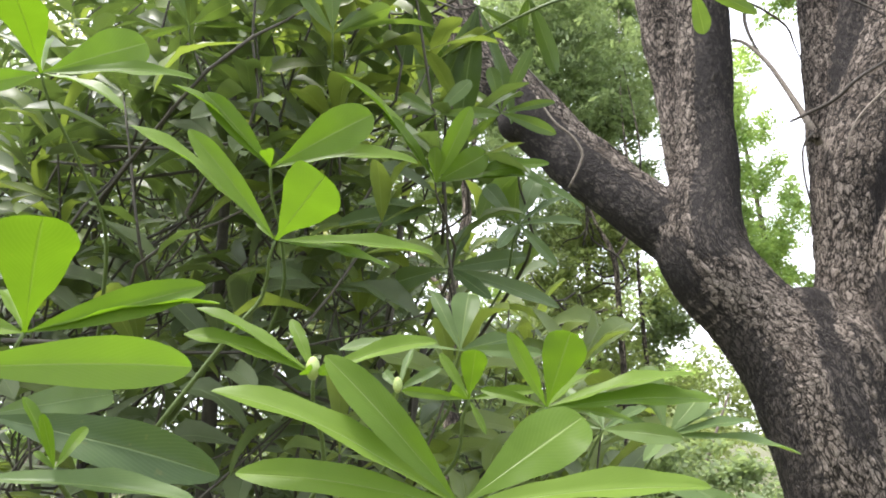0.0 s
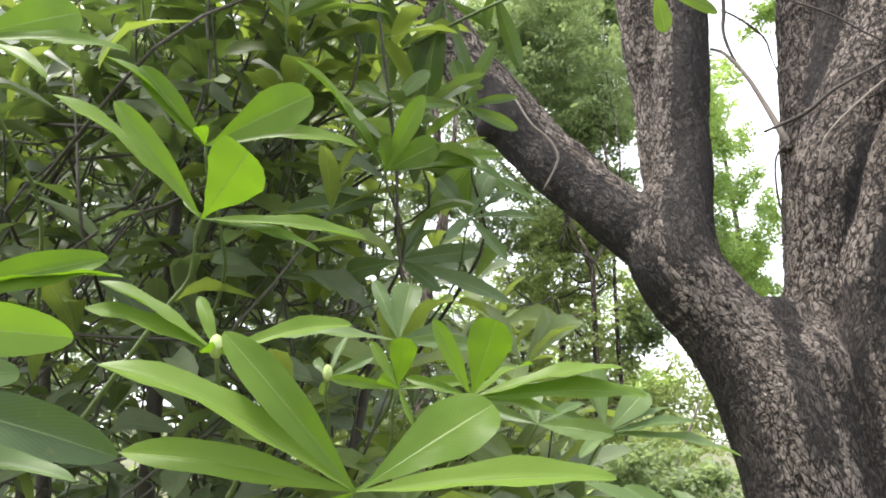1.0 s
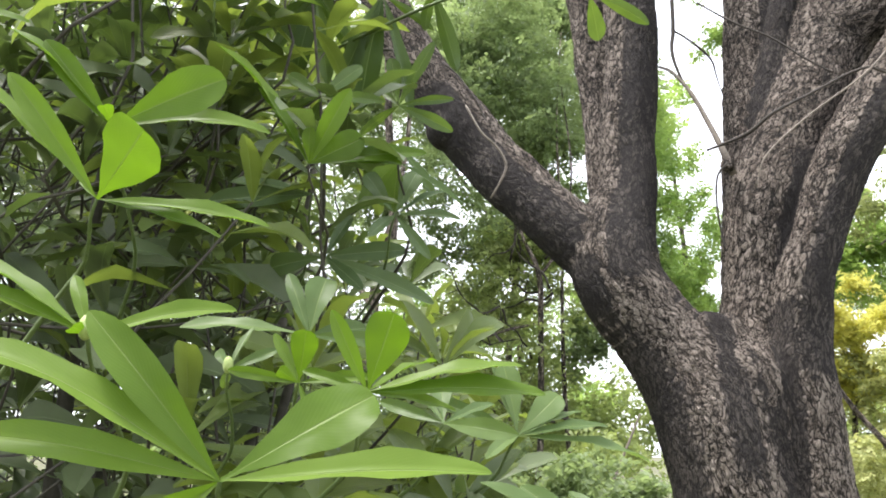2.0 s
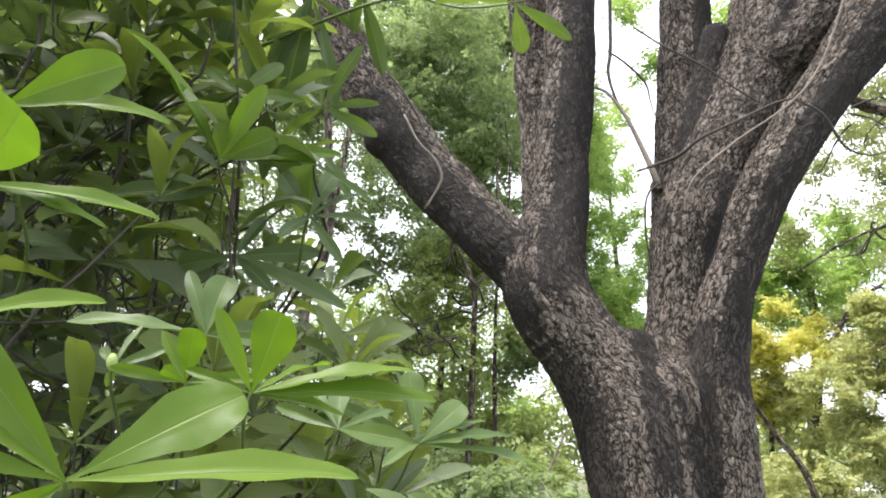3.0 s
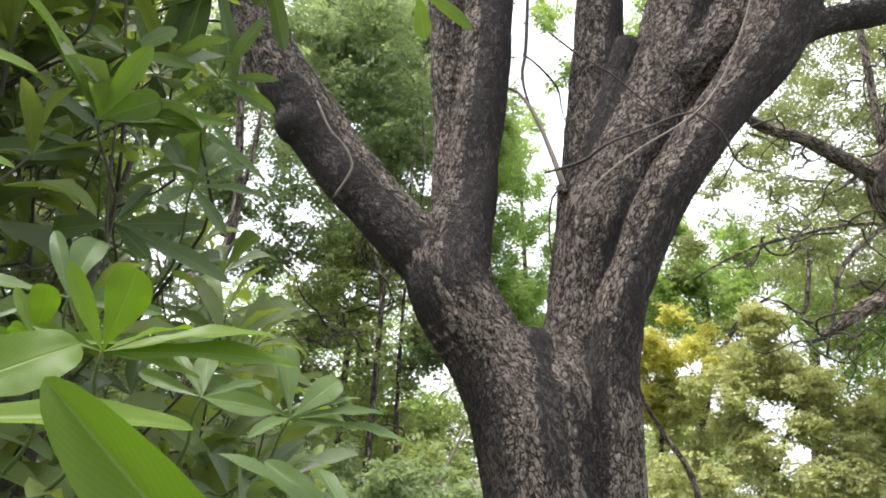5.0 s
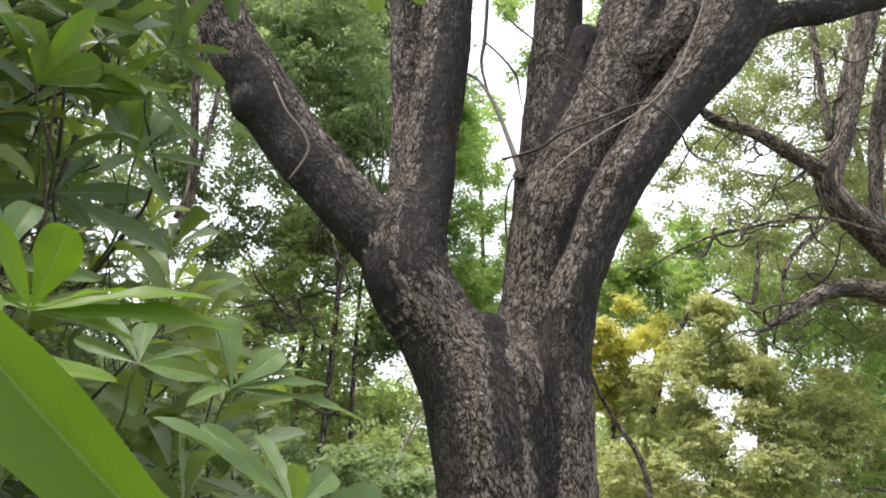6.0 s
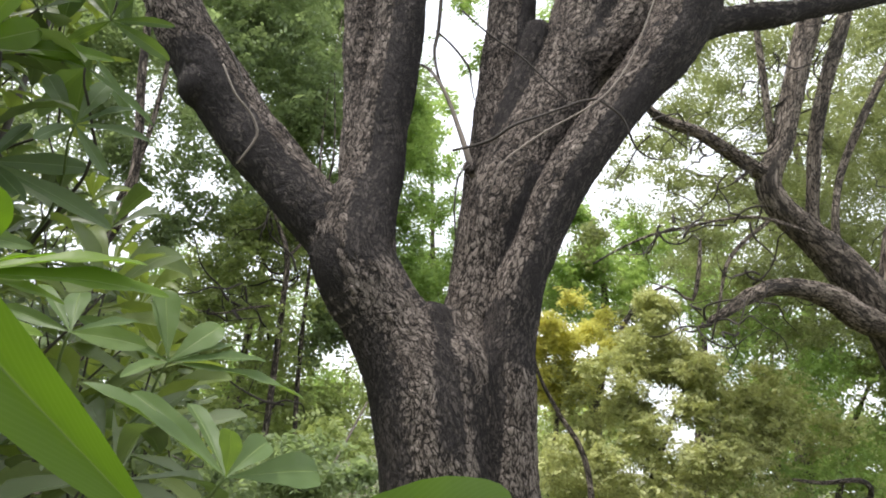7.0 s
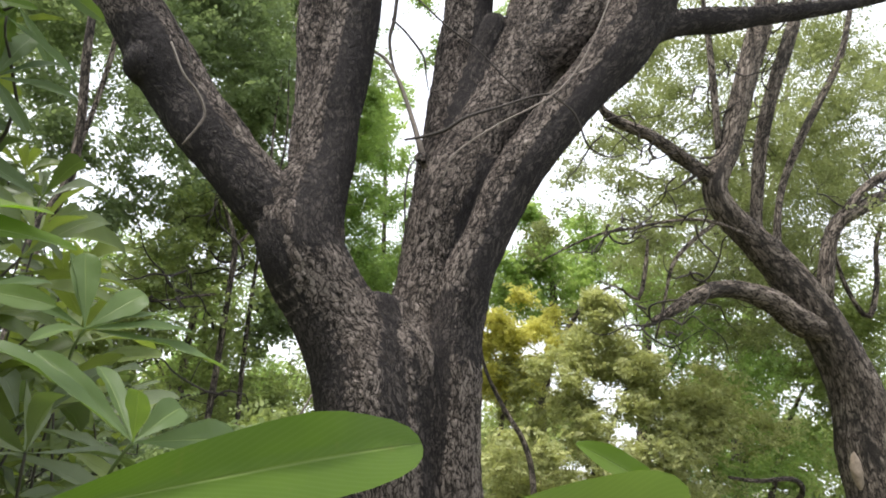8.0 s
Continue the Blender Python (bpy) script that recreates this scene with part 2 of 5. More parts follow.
def frames_along(c):
    """Tangents and two crosswise directions carried along a curve without twist."""
    tan = np.gradient(c[:, :3], axis=0)
    tan /= np.linalg.norm(tan, axis=1)[:, None]
    u = np.cross(tan[0], (0.31, -0.94, 0.12))
    us = []
    for t in tan:
        u = u - t * (u @ t)
        u = u / np.linalg.norm(u)
        us.append(u)
    us = np.array(us)
    return tan, us, np.cross(tan, us)


def tube_data(nodes, step, sides, knob=0.0, seed=0):
    c = spline(nodes, step)
    tan, u, v = frames_along(c)
    ang = np.linspace(0, 2 * np.pi, sides, endpoint=False)
    rng = np.random.default_rng(seed)
    ph = rng.uniform(0, 6.28, 3)
    along = np.r_[0, np.cumsum(np.linalg.norm(np.diff(c[:, :3], axis=0), axis=1))]
    r = c[:, 3][:, None] * (1 + knob * (np.sin(2 * ang + ph[0] + along[:, None] * 2.3) + 0.6 * np.sin(3 * ang + ph[1] - along[:, None] * 3.1)))
    ring = c[:, None, :3] + r[..., None] * (np.cos(ang)[None, :, None] * u[:, None] + np.sin(ang)[None, :, None] * v[:, None])
    grain = np.stack([r * np.cos(ang), r * np.sin(ang), along[:, None] * 0.4 + 0 * r], -1) * 16
    n = len(c)
    i, j = np.meshgrid(np.arange(n - 1), np.arange(sides), indexing="ij")
    k = (j + 1) % sides
    quads = np.stack([i * sides + j, i * sides + k, (i + 1) * sides + k, (i + 1) * sides + j], -1).reshape(-1, 4)
    verts = np.vstack([ring.reshape(-1, 3), c[:1, :3], c[-1:, :3]])
    caps = [(n * sides, (q + 1) % sides, q) for q in range(sides)] + [(n * sides + 1, (n - 1) * sides + q, (n - 1) * sides + (q + 1) % sides) for q in range(sides)]
    grain = np.vstack([grain.reshape(-1, 3), grain[0, :1] * 0, grain[-1, :1]])
    return verts, quads, np.array(caps), grain


def tube(name, nodes, mat, parent=None, step=0.05, sides=8, knob=0.05, label="", seed=0, rough=0.0):
    verts, quads, caps, grain = tube_data(nodes, step, sides, knob, seed)
    f1, f2, own = cells(grain * 1.1 + seed, 9)
    plate = np.clip((f2 - f1) / 0.3, 0, 1)
    if rough:
        c = spline(nodes, step)
        mid = np.vstack([np.repeat(c[:, :3], sides, 0), c[:1, :3], c[-1:, :3]])
        out = verts - mid
        verts = verts + out / (np.linalg.norm(out, axis=1)[:, None] + 1e-6) * (rough * plate * (0.4 + 0.8 * own))[:, None]
    me = bpy.data.meshes.new(name)
    me.from_pydata(verts.tolist(), [], quads.tolist() + caps.tolist())
    me.attributes.new("grain", "FLOAT_VECTOR", "POINT").data.foreach_set("vector", grain.astype(np.float32).ravel())
    me.shade_smooth()
    me.update()
    return link(name, me, mat, parent, label)


def scatter(seed, n):
    return np.random.default_rng(seed).random((n, 3))


def cells(q, seed=3):
    """Distance to the nearest and second nearest of jittered cell points, and the nearest cell's own number."""
    f1, f2, own = np.full(len(q), 9.0), np.full(len(q), 9.0), np.zeros(len(q))
    cell = np.floor(q).astype(np.int64)
    for dx in (-1, 0, 1):
        for dy in (-1, 0, 1):
            for dz in (-1, 0, 1):
                c = cell + (dx, dy, dz)
                h = (c[:, 0] * 73856093) ^ (c[:, 1] * 19349663) ^ (c[:, 2] * 83492791) ^ seed * 7919
                j = np.stack([((h * k >> 7) & 1023) / 1023.0 for k in (2654435761, 40503 * 65537, 69069 * 1013)], -1)
                d = np.linalg.norm(c + 0.1 + 0.8 * j - q, axis=1)
                nearer = d < f1
                f2 = np.where(nearer, f1, np.minimum(f2, d))
                own = np.where(nearer, ((h * 22695477 >> 9) & 1023) / 1023.0, own)
                f1 = np.minimum(f1, d)
    return f1, f2, own


def mesh_of(name, verts, faces_flat, size):
    """A mesh from arrays: faces all of one size."""
    me = bpy.data.meshes.new(name)
    n = len(faces_flat) // size
    me.vertices.add(len(verts))
    me.vertices.foreach_set("co", np.asarray(verts, np.float32).ravel())
    me.loops.add(len(faces_flat))
    me.loops.foreach_set("vertex_index", np.asarray(faces_flat, np.int32))
    me.polygons.add(n)
    me.polygons.foreach_set("loop_start", np.arange(0, n * size, size, dtype=np.int32))
    me.update(calc_edges=True)
    return me


def thing(name, place, label, category, group="", kind=""):
    ob = new(name)
    ob.location = place
    ob.empty_display_size = 0.1
    return tagged(ob, label, category, group, kind)


def keep(ob, parent):
    """Hang a part that was built in world coordinates under a thing."""
    ob.parent = parent
    ob.matrix_parent_inverse = Matrix.Translation(parent.location).inverted()
    return ob


# ---- ground ----
def ground():
    n = 60
    s = np.sinh(np.linspace(-6.5, 6.5, n)) * 3.0
    x, y = np.meshgrid(s, s + 4)
    far = np.hypot(x, y - 4)
    z = 0.05 * np.sin(x * 1.3) * np.cos(y * 1.1) * np.exp(-far / 30)
    verts = np.stack([x, y, z], -1).reshape(-1, 3)
    i, j = np.meshgrid(np.arange(n - 1), np.arange(n - 1), indexing="ij")
    q = np.stack([i * n + j, i * n + j + 1, (i + 1) * n + j + 1, (i + 1) * n + j], -1)
    me = mesh_of("ground", verts, q.ravel(), 4)
    me.shade_smooth()
    tagged(link("ground", me, SOIL), "dark soil with leaf litter and patchy grass", "ground", kind="structure")


ground()

# ---- the great forked tree ----
TRUNK = [(1.50, 3.95, -0.10, 0.58), (1.46, 3.93, 0.20, 0.46), (1.424, 3.900, 0.55, 0.39), (1.348, 3.850, 1.039, 0.34), (1.294, 3.820, 1.351, 0.31), (1.199, 3.83, 1.80, 0.36), (1.141, 3.84, 1.98, 0.32), (1.09, 3.86, 2.10, 0.20)]
LEFT_STEM = [(1.30, 3.77, 0.5, 0.30), (1.225, 3.73, 1.05, 0.28), (1.165, 3.72, 1.35, 0.282), (1.050, 3.74, 1.80, 0.278), (0.850, 3.760, 2.093, 0.218), (0.658, 3.760, 2.362, 0.208), (0.625, 3.800, 2.574, 0.21), (0.70, 3.850, 2.876, 0.148), (0.716, 3.900, 3.194, 0.144), (0.749, 3.950, 3.606, 0.145), (0.764, 4.000, 4.159, 0.143), (0.758, 4.050, 4.795, 0.138), (0.75, 4.1, 6.2, 0.10)]
LEFT_BACK = [(0.69, 4.000, 2.664, 0.145), (0.686, 4.150, 3.111, 0.142), (0.668, 4.300, 3.608, 0.140), (0.611, 4.400, 4.122, 0.135), (0.526, 4.500, 4.941, 0.127), (0.4, 4.6, 6.3, 0.09)]
LEFT_LIMB = [(0.699, 3.8, 2.41, 0.191), (0.436, 3.85, 2.635, 0.157), (0.181, 3.95, 2.892, 0.153), (-0.038, 4.05, 3.138, 0.162), (-0.202, 4.1, 3.353, 0.169), (-0.416, 4.15, 3.658, 0.156), (-0.612, 4.2, 4.017, 0.14), (-0.782, 4.25, 4.402, 0.127), (-1.35, 4.3, 5.6, 0.08)]
RIGHT_BACK = [(1.358, 3.85, 2.276, 0.181), (1.39, 3.95, 2.717, 0.165), (1.45, 4.05, 3.276, 0.155), (1.498, 4.15, 3.859, 0.153), (1.544, 4.25, 4.493, 0.15), (1.59, 4.3, 5.205, 0.146), (1.62, 4.4, 6.4, 0.1)]
RIGHT_MID = [(1.328, 3.83, 2.033, 0.231), (1.408, 3.83, 2.397, 0.219), (1.455, 3.84, 2.785, 0.245), (1.608, 3.86, 3.209, 0.229), (1.752, 3.87, 3.598, 0.203), (1.875, 3.9, 4.003, 0.21), (1.99, 3.93, 4.421, 0.229), (2.2, 3.98, 5.115, 0.246), (2.6, 4.1, 6.4, 0.15)]
RIGHT_LIMB = [(1.54, 3.76, 0.5, 0.26), (1.52, 3.68, 1.05, 0.2), (1.49, 3.64, 1.35, 0.17), (1.466, 3.6, 1.773, 0.128), (1.45, 3.6, 2.066, 0.13), (1.465, 3.58, 2.372, 0.121), (1.523, 3.57, 2.537, 0.114), (1.627, 3.56, 2.83, 0.123), (1.756, 3.55, 3.11, 0.129), (1.915, 3.55, 3.377, 0.136), (2.091, 3.55, 3.64, 0.146), (2.318, 3.55, 3.996, 0.179), (2.521, 3.55, 4.477, 0.186), (2.748, 3.55, 5.063, 0.177), (3.2, 3.5, 6.3, 0.11)]
RIGHT_FORK = [(1.813, 3.84, 3.774, 0.157), (1.995, 3.82, 3.933, 0.173), (2.178, 3.8, 4.185, 0.184), (2.321, 3.78, 4.486, 0.181), (2.472, 3.8, 5.002, 0.173), (2.72, 3.8, 6, 0.09)]
RIGHT_BOUGH = [(2.234, 3.580, 3.977, 0.147), (2.476, 3.580, 4.123, 0.110), (2.799, 3.600, 4.272, 0.082), (3.121, 3.600, 4.396, 0.070), (3.493, 3.600, 4.562, 0.061), (3.993, 3.600, 4.784, 0.055), (4.8, 3.6, 5.2, 0.04)]
STUB = [(1.455, 3.93, 3.22, 0.09), (1.48, 3.94, 3.40, 0.10), (1.511, 3.950, 3.574, 0.084), (1.588, 3.950, 3.889, 0.089), (1.626, 3.930, 4.098, 0.079)]


# dark algae with painted shade on limb sides: limb, side it lies on, lowest and highest point, reach
SHADE_STREAKS = [
    (3, (-0.62, -0.62, -0.48), 2.2, 3.55, 0.24), (1, (0.66, -0.75, 0.05), 2.35, 6.5, 0.34), (1, (-0.95, -0.30, 0.0), 1.0, 2.5, 0.70),
    (6, (0.80, -0.40, -0.45), 1.9, 5.0, -0.05), (5, (0.60, -0.80, 0.0), 2.05, 3.1, 0.62), (4, (0.90, -0.40, 0.0), 2.2, 6.5, 0.35),
    (7, (0.15, -0.50, -0.85), 3.5, 6.0, 0.10), (5, (0.35, -0.93, 0.0), 3.9, 4.7, 0.80), (6, (-0.95, -0.30, 0.0), 1.1, 2.3, 0.72), (1, (0.93, -0.35, 0.0), 1.2, 2.35, 0.66), (8, (0.0, -1.0, 0.0), 3.2, 4.6, -1.0),
]


def great_tree():
    tree = thing("great_tree", (1.45, 3.93, 0.0), "massive old tree with fissured grey-brown bark, forking low into heavy limbs", "tree")
    limbs = [TRUNK, LEFT_STEM, LEFT_BACK, LEFT_LIMB, RIGHT_BACK, RIGHT_MID, RIGHT_LIMB, RIGHT_BOUGH, STUB, RIGHT_FORK]
    vs, fs, n = [], [], 0
    for k, nodes in enumerate(limbs):
        v, q, c, _ = tube_data(nodes, 0.04, 48, 0.03, k)
        vs.append(v)
        fs += (q + n).tolist() + (c + n).tolist()
        n += len(v)
    # the branch scar on the left limb and the boss at the root of the dead twig
    bm = bmesh.new()
    for place, r in (((-0.266, 4.06, 3.296), 0.122), ((1.19, 3.72, 3.0), 0.035), ((1.06, 3.74, 2.02), 0.19), ((0.98, 3.72, 2.13), 0.10), ((1.05, 3.68, 2.135), 0.10), ((1.12, 3.70, 2.13), 0.10)):
        bmesh.ops.create_icosphere(bm, subdivisions=3, radius=r, matrix=Matrix.Translation(place))
    bm.verts.index_update()
    vs.append(np.array([v.co for v in bm.verts]))
    fs += [[v.index + n for v in f.verts] for f in bm.faces]
    bm.free()
    raw = bpy.data.meshes.new("raw")
    raw.from_pydata(np.vstack(vs).tolist(), [], fs)
    work = new("raw", raw)
    mod = work.modifiers.new("fuse", "REMESH")
    mod.mode, mod.voxel_size = "VOXEL", 0.0081
    deps = bpy.context.evaluated_depsgraph_get()
    fused = bpy.data.meshes.new_from_object(work.evaluated_get(deps))
    bpy.data.objects.remove(work)
    nv = len(fused.vertices)
    co = np.empty(nv * 3, np.float32)
    fused.vertices.foreach_get("co", co)
    co = co.reshape(-1, 3).astype(float)
    ed = np.empty(len(fused.edges) * 2, np.int32)
    fused.edges.foreach_get("vertices", ed)
    ed = ed.reshape(-1, 2)
    count = np.bincount(ed.ravel(), minlength=nv)[:, None]
    for _ in range(14):
        acc = np.zeros_like(co)
        for a in range(3):
            acc[:, a] = np.bincount(ed[:, 0], co[ed[:, 1], a], nv) + np.bincount(ed[:, 1], co[ed[:, 0], a], nv)
        co += 0.55 * (acc / count - co)
    fused.vertices.foreach_set("co", co.astype(np.float32).ravel())
    fused.update()
    nor = np.empty(nv * 3, np.float32)
    fused.vertex_normals.foreach_get("vector", nor)
    nor = nor.reshape(-1, 3)
    # grain coordinates from the nearest limb
    best, grain, owner, shade_streak = np.full(nv, 1e9), np.zeros((nv, 3)), np.zeros(nv, int), np.zeros(nv)
    for k, nodes in enumerate(limbs):
        c = spline(nodes, 0.06)
        tan, u, v = frames_along(c)
        along = np.r_[0, np.cumsum(np.linalg.norm(np.diff(c[:, :3], axis=0), axis=1))]
        for s in range(0, nv, 20000):
            p = co[s:s + 20000]
            d = p[:, None] - c[None, :, :3]
            dist = np.linalg.norm(d, axis=2) - c[None, :, 3]
            i = dist.argmin(1)
            m = dist[np.arange(len(p)), i] + (0.06 if k == 0 else 0.0)
            m = m + 0.018 * np.sin(p[:, 0] * 31 + p[:, 2] * 23 + k) * np.sin(p[:, 1] * 27 - p[:, 2] * 37 + 2 * k)
            win = m < best[s:s + 20000]
            di = d[np.arange(len(p)), i]
            g = np.stack([(di * u[i]).sum(1), (di * v[i]).sum(1), (along[i] + (di * tan[i]).sum(1)) * 0.36 + k * 1.7], -1)
            best[s:s + 20000] = np.where(win, m, best[s:s + 20000])
            grain[s:s + 20000][win] = g[win]
            owner[s:s + 20000][win] = k
            side = di / (np.linalg.norm(di, axis=1)[:, None] + 1e-6)
            shade_run = np.full(len(p), -1.0)
            for limb, way, low, high, reach in SHADE_STREAKS:
                if limb == k:
                    ends = np.clip(np.minimum(p[:, 2] - low, high - p[:, 2]) / 0.25, -1.0, 0.6)
                    shade_run = np.maximum(shade_run, np.minimum((side @ np.array(way) - reach) * 2.2, ends))
            shade_streak[s:s + 20000][win] = shade_run[win]
    q = grain * 36.0
    q = q + 0.30 * np.stack([np.sin(q[:, 2] * 2.1 + q[:, 1]), np.sin(q[:, 2] * 1.7 + q[:, 0] * 1.3), np.sin(q[:, 0] * 1.9 + q[:, 1] * 1.5)], -1)
    q = q + 0.12 * np.stack([np.sin(q[:, 2] * 6.3 + q[:, 1] * 3), np.sin(q[:, 2] * 5.7 + q[:, 0] * 4.3), np.sin(q[:, 0] * 6.9 + q[:, 1] * 5.5)], -1)
    f1, f2, own = cells(q * (0.85, 0.85, 1.45))
    plate = np.clip((f2 - f1) / 0.26, 0, 1)
    # darker down the middle of the stem, below the ledge of the fork
    shade_streak = np.maximum(shade_streak, np.minimum(0.5 - np.abs(co[:, 0] - 1.06 - 0.10 * (2.2 - co[:, 2])) / 0.14, np.clip((co[:, 2] - 1.45) / 0.9, -1, 0.4)))
    shade_streak = np.where(owner == 3, np.maximum(shade_streak, 0.5 - np.hypot(co[:, 0] + 0.28, co[:, 2] - 3.25) / 0.28), shade_streak)
    algae_shade = np.clip(shade_streak, -1, 0.6)
    sleek = np.clip(shade_streak * 1.2, 0, 0.40)
    g1, g2, own2 = cells(q * (1.5, 1.5, 1.9) + 11.3, 5)
    small = np.clip((g2 - g1) / 0.40, 0, 1)
    lump = np.sin(co[:, 0] * 7 + 3 * np.sin(co[:, 2] * 3.1)) * np.sin(co[:, 2] * 4.3 + co[:, 1] * 5)
    smooth = np.exp(-((co[:, 0] + 0.28) ** 2 + (co[:, 2] - 3.26) ** 2) / 0.014)
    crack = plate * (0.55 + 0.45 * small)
    # older bark low on the trunk flakes paler
    tint = 0.6 * own + 0.4 * own2 + 0.9 * np.clip((2.75 - co[:, 2]) / 0.8, 0, 1)
    relief = (0.0085 * np.sqrt(plate) * (0.35 + 0.85 * own) + 0.003 * small * (0.3 + own2)) * (1 - 0.85 * smooth) * (1 - sleek) + 0.008 * lump
    co = co + nor * relief[:, None]
    nf = len(fused.polygons)
    loops = np.empty(len(fused.loops), np.int32)
    fused.loops.foreach_get("vertex_index", loops)
    quads = loops.reshape(nf, 4)
    group = np.array([0, 1, 2, 3, 4, 5, 6, 7, 5, 9])[owner[quads[:, 0]]]
    at = co[quads[:, 0]]
    bent = 0.10 * np.sin(at[:, 0] * 61 + at[:, 2] * 33) + 0.08 * np.sin(at[:, 2] * 97 - at[:, 0] * 41)
    across, down = (at[:, 0] + 0.285) * 0.75 + (at[:, 2] - 3.25) * 0.66, (at[:, 0] + 0.285) * 0.66 - (at[:, 2] - 3.25) * 0.75
    group[(group == 3) & (np.hypot(across / 0.085, down / 0.14) + bent < 1) & (nor[quads[:, 0], 1] < 0.1)] = 8
    names = ["trunk", "limb", "limb", "limb", "limb", "limb", "limb", "limb", "branch_scar", "limb"]
    for k, name in enumerate(names):
        f = quads[group == k]
        if not len(f):
            continue
        used, inv = np.unique(f, return_inverse=True)
        me = mesh_of(name, co[used], inv.ravel(), 4)
        me.attributes.new("grain", "FLOAT_VECTOR", "POINT").data.foreach_set("vector", q[used].astype(np.float32).ravel())
        for label, values in (("shade_streak", algae_shade), ("crack", crack), ("tint", tint)):
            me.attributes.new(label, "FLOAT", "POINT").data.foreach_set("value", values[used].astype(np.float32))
        me.shade_smooth()
        scar = name == "branch_scar"
        keep(link(name, me, BARK, None, "dark smooth scar of a lost branch" if scar else ""), tree)
    bpy.data.meshes.remove(fused)
    bpy.data.meshes.remove(raw)
    twigs = [
        (TWIG_PALE, [(1.22, 3.740, 2.96, 0.020), (1.180, 3.720, 3.040, 0.019), (1.129, 3.750, 3.197, 0.015), (1.038, 3.800, 3.435, 0.012), (0.953, 3.850, 3.583, 0.010), (0.898, 3.900, 3.639, 0.009)], "short dead side branch"),
        (TWIG, [(1.055, 3.620, 3.040, 0.007), (1.145, 3.620, 3.080, 0.009), (1.226, 3.500, 3.091, 0.010), (1.306, 3.400, 3.150, 0.009), (1.480, 3.380, 3.247, 0.007), (1.653, 3.350, 3.341, 0.007), (1.719, 3.300, 3.346, 0.006)], "thin dark twig crossing the limb"),
        (TWIG_PALE, [(1.203, 3.400, 2.776, 0.0045), (1.256, 3.380, 2.931, 0.0045), (1.448, 3.360, 3.121, 0.0045), (1.695, 3.300, 3.314, 0.005), (1.850, 3.300, 3.517, 0.005), (1.975, 3.300, 3.823, 0.005), (2.12, 3.320, 4.30, 0.005)], "pale dry climbing stem"),
        (TWIG, [(1.719, 3.300, 3.346, 0.006), (1.862, 3.300, 3.275, 0.006), (1.953, 3.300, 3.120, 0.006), (2.073, 3.300, 3.083, 0.004), (2.192, 3.300, 3.125, 0.003)], ""),
        (TWIG, [(0.957, 3.850, 4.30, 0.010), (0.966, 3.850, 3.868, 0.011), (0.955, 3.850, 3.719, 0.010), (0.982, 3.830, 3.574, 0.008), (1.039, 3.800, 3.418, 0.006)], ""),
        (TWIG, [(1.027, 3.600, 3.853, 0.005), (1.171, 3.500, 3.684, 0.005), (1.340, 3.450, 3.570, 0.005), (1.475, 3.400, 3.433, 0.004), (1.595, 3.400, 3.365, 0.004)], ""),
        (TWIG, [(1.164, 3.650, 2.989, 0.006), (1.109, 3.650, 2.913, 0.006), (1.102, 3.650, 2.739, 0.006), (1.133, 3.650, 2.531, 0.004)], ""),
        (TWIG_PALE, [(-0.16, 3.80, 3.33, 0.006), (-0.074, 3.750, 3.161, 0.006), (0.004, 3.740, 3.083, 0.006), (0.048, 3.730, 3.013, 0.007), (0.063, 3.730, 2.955, 0.007), (0.035, 3.740, 2.883, 0.006), (-0.012, 3.760, 2.798, 0.005)], "curved pale dry twig on the limb"),
        (TWIG, [(0.951, 3.850, 3.845, 0.006), (1.050, 3.850, 3.782, 0.007), (1.180, 3.900, 3.697, 0.007), (1.207, 3.900, 3.595, 0.005), (1.235, 3.900, 3.493, 0.003)], ""),
        (TWIG, [(0.010, 3.900, 3.089, 0.006), (-0.080, 3.950, 3.383, 0.006), (-0.219, 4.000, 3.607, 0.006), (-0.306, 4.000, 3.685, 0.005)], ""),
    ]
    for k, (mat, nodes, label) in enumerate(twigs):
        keep(tube("twig", nodes, mat, None, 0.03, 7, 0.08, label, k), tree)
    return tree


GREAT = great_tree()

# ---- leaves ----


def blade(along, across, droop, fold, wave, twist, obovate):
    """Vertices, quads and UVs of a leaf of unit length along y and unit width along x, its face towards z."""
    s = 0.5 - 0.5 * np.cos(np.pi * np.linspace(0, 1, along + 1))
    a, b = (1.50, 0.52) if obovate else (1.10, 0.62)
    half = s ** a * (1 - s) ** b
    half = half / half.max() * 0.5
    half = np.maximum(half, 0.03 * (1 - s) + 0.006)
    e = np.linspace(-1, 1, across + 1)
    x = half[:, None] * e
    y = s[:, None] + 0 * x
    z = droop * np.sin(np.pi * s[:, None] ** 1.3) + 0.27 * (fold * np.abs(x) * 0.5 + wave * np.sin(s[:, None] * 15 + e * 1.4) * np.abs(e) * half[:, None] * 3 + twist * x * s[:, None])
    uv = np.stack([0.5 + 0.5 * e[None] + 0 * x, y], -1)
    n = across + 1
    i, j = np.meshgrid(np.arange(along), np.arange(across), indexing="ij")
    q = np.stack([i * n + j, i * n + j + 1, (i + 1) * n + j + 1, (i + 1) * n + j], -1).reshape(-1, 4)
    return np.stack([x, y, z], -1).reshape(-1, 3), q, uv.reshape(-1, 2)


def with_uv(me, quads, uv):
    layer = me.uv_layers.new(name="UVMap")
    layer.data.foreach_set("uv", uv[np.asarray(quads).ravel()].astype(np.float32).ravel())
    me.shade_smooth()
    return me


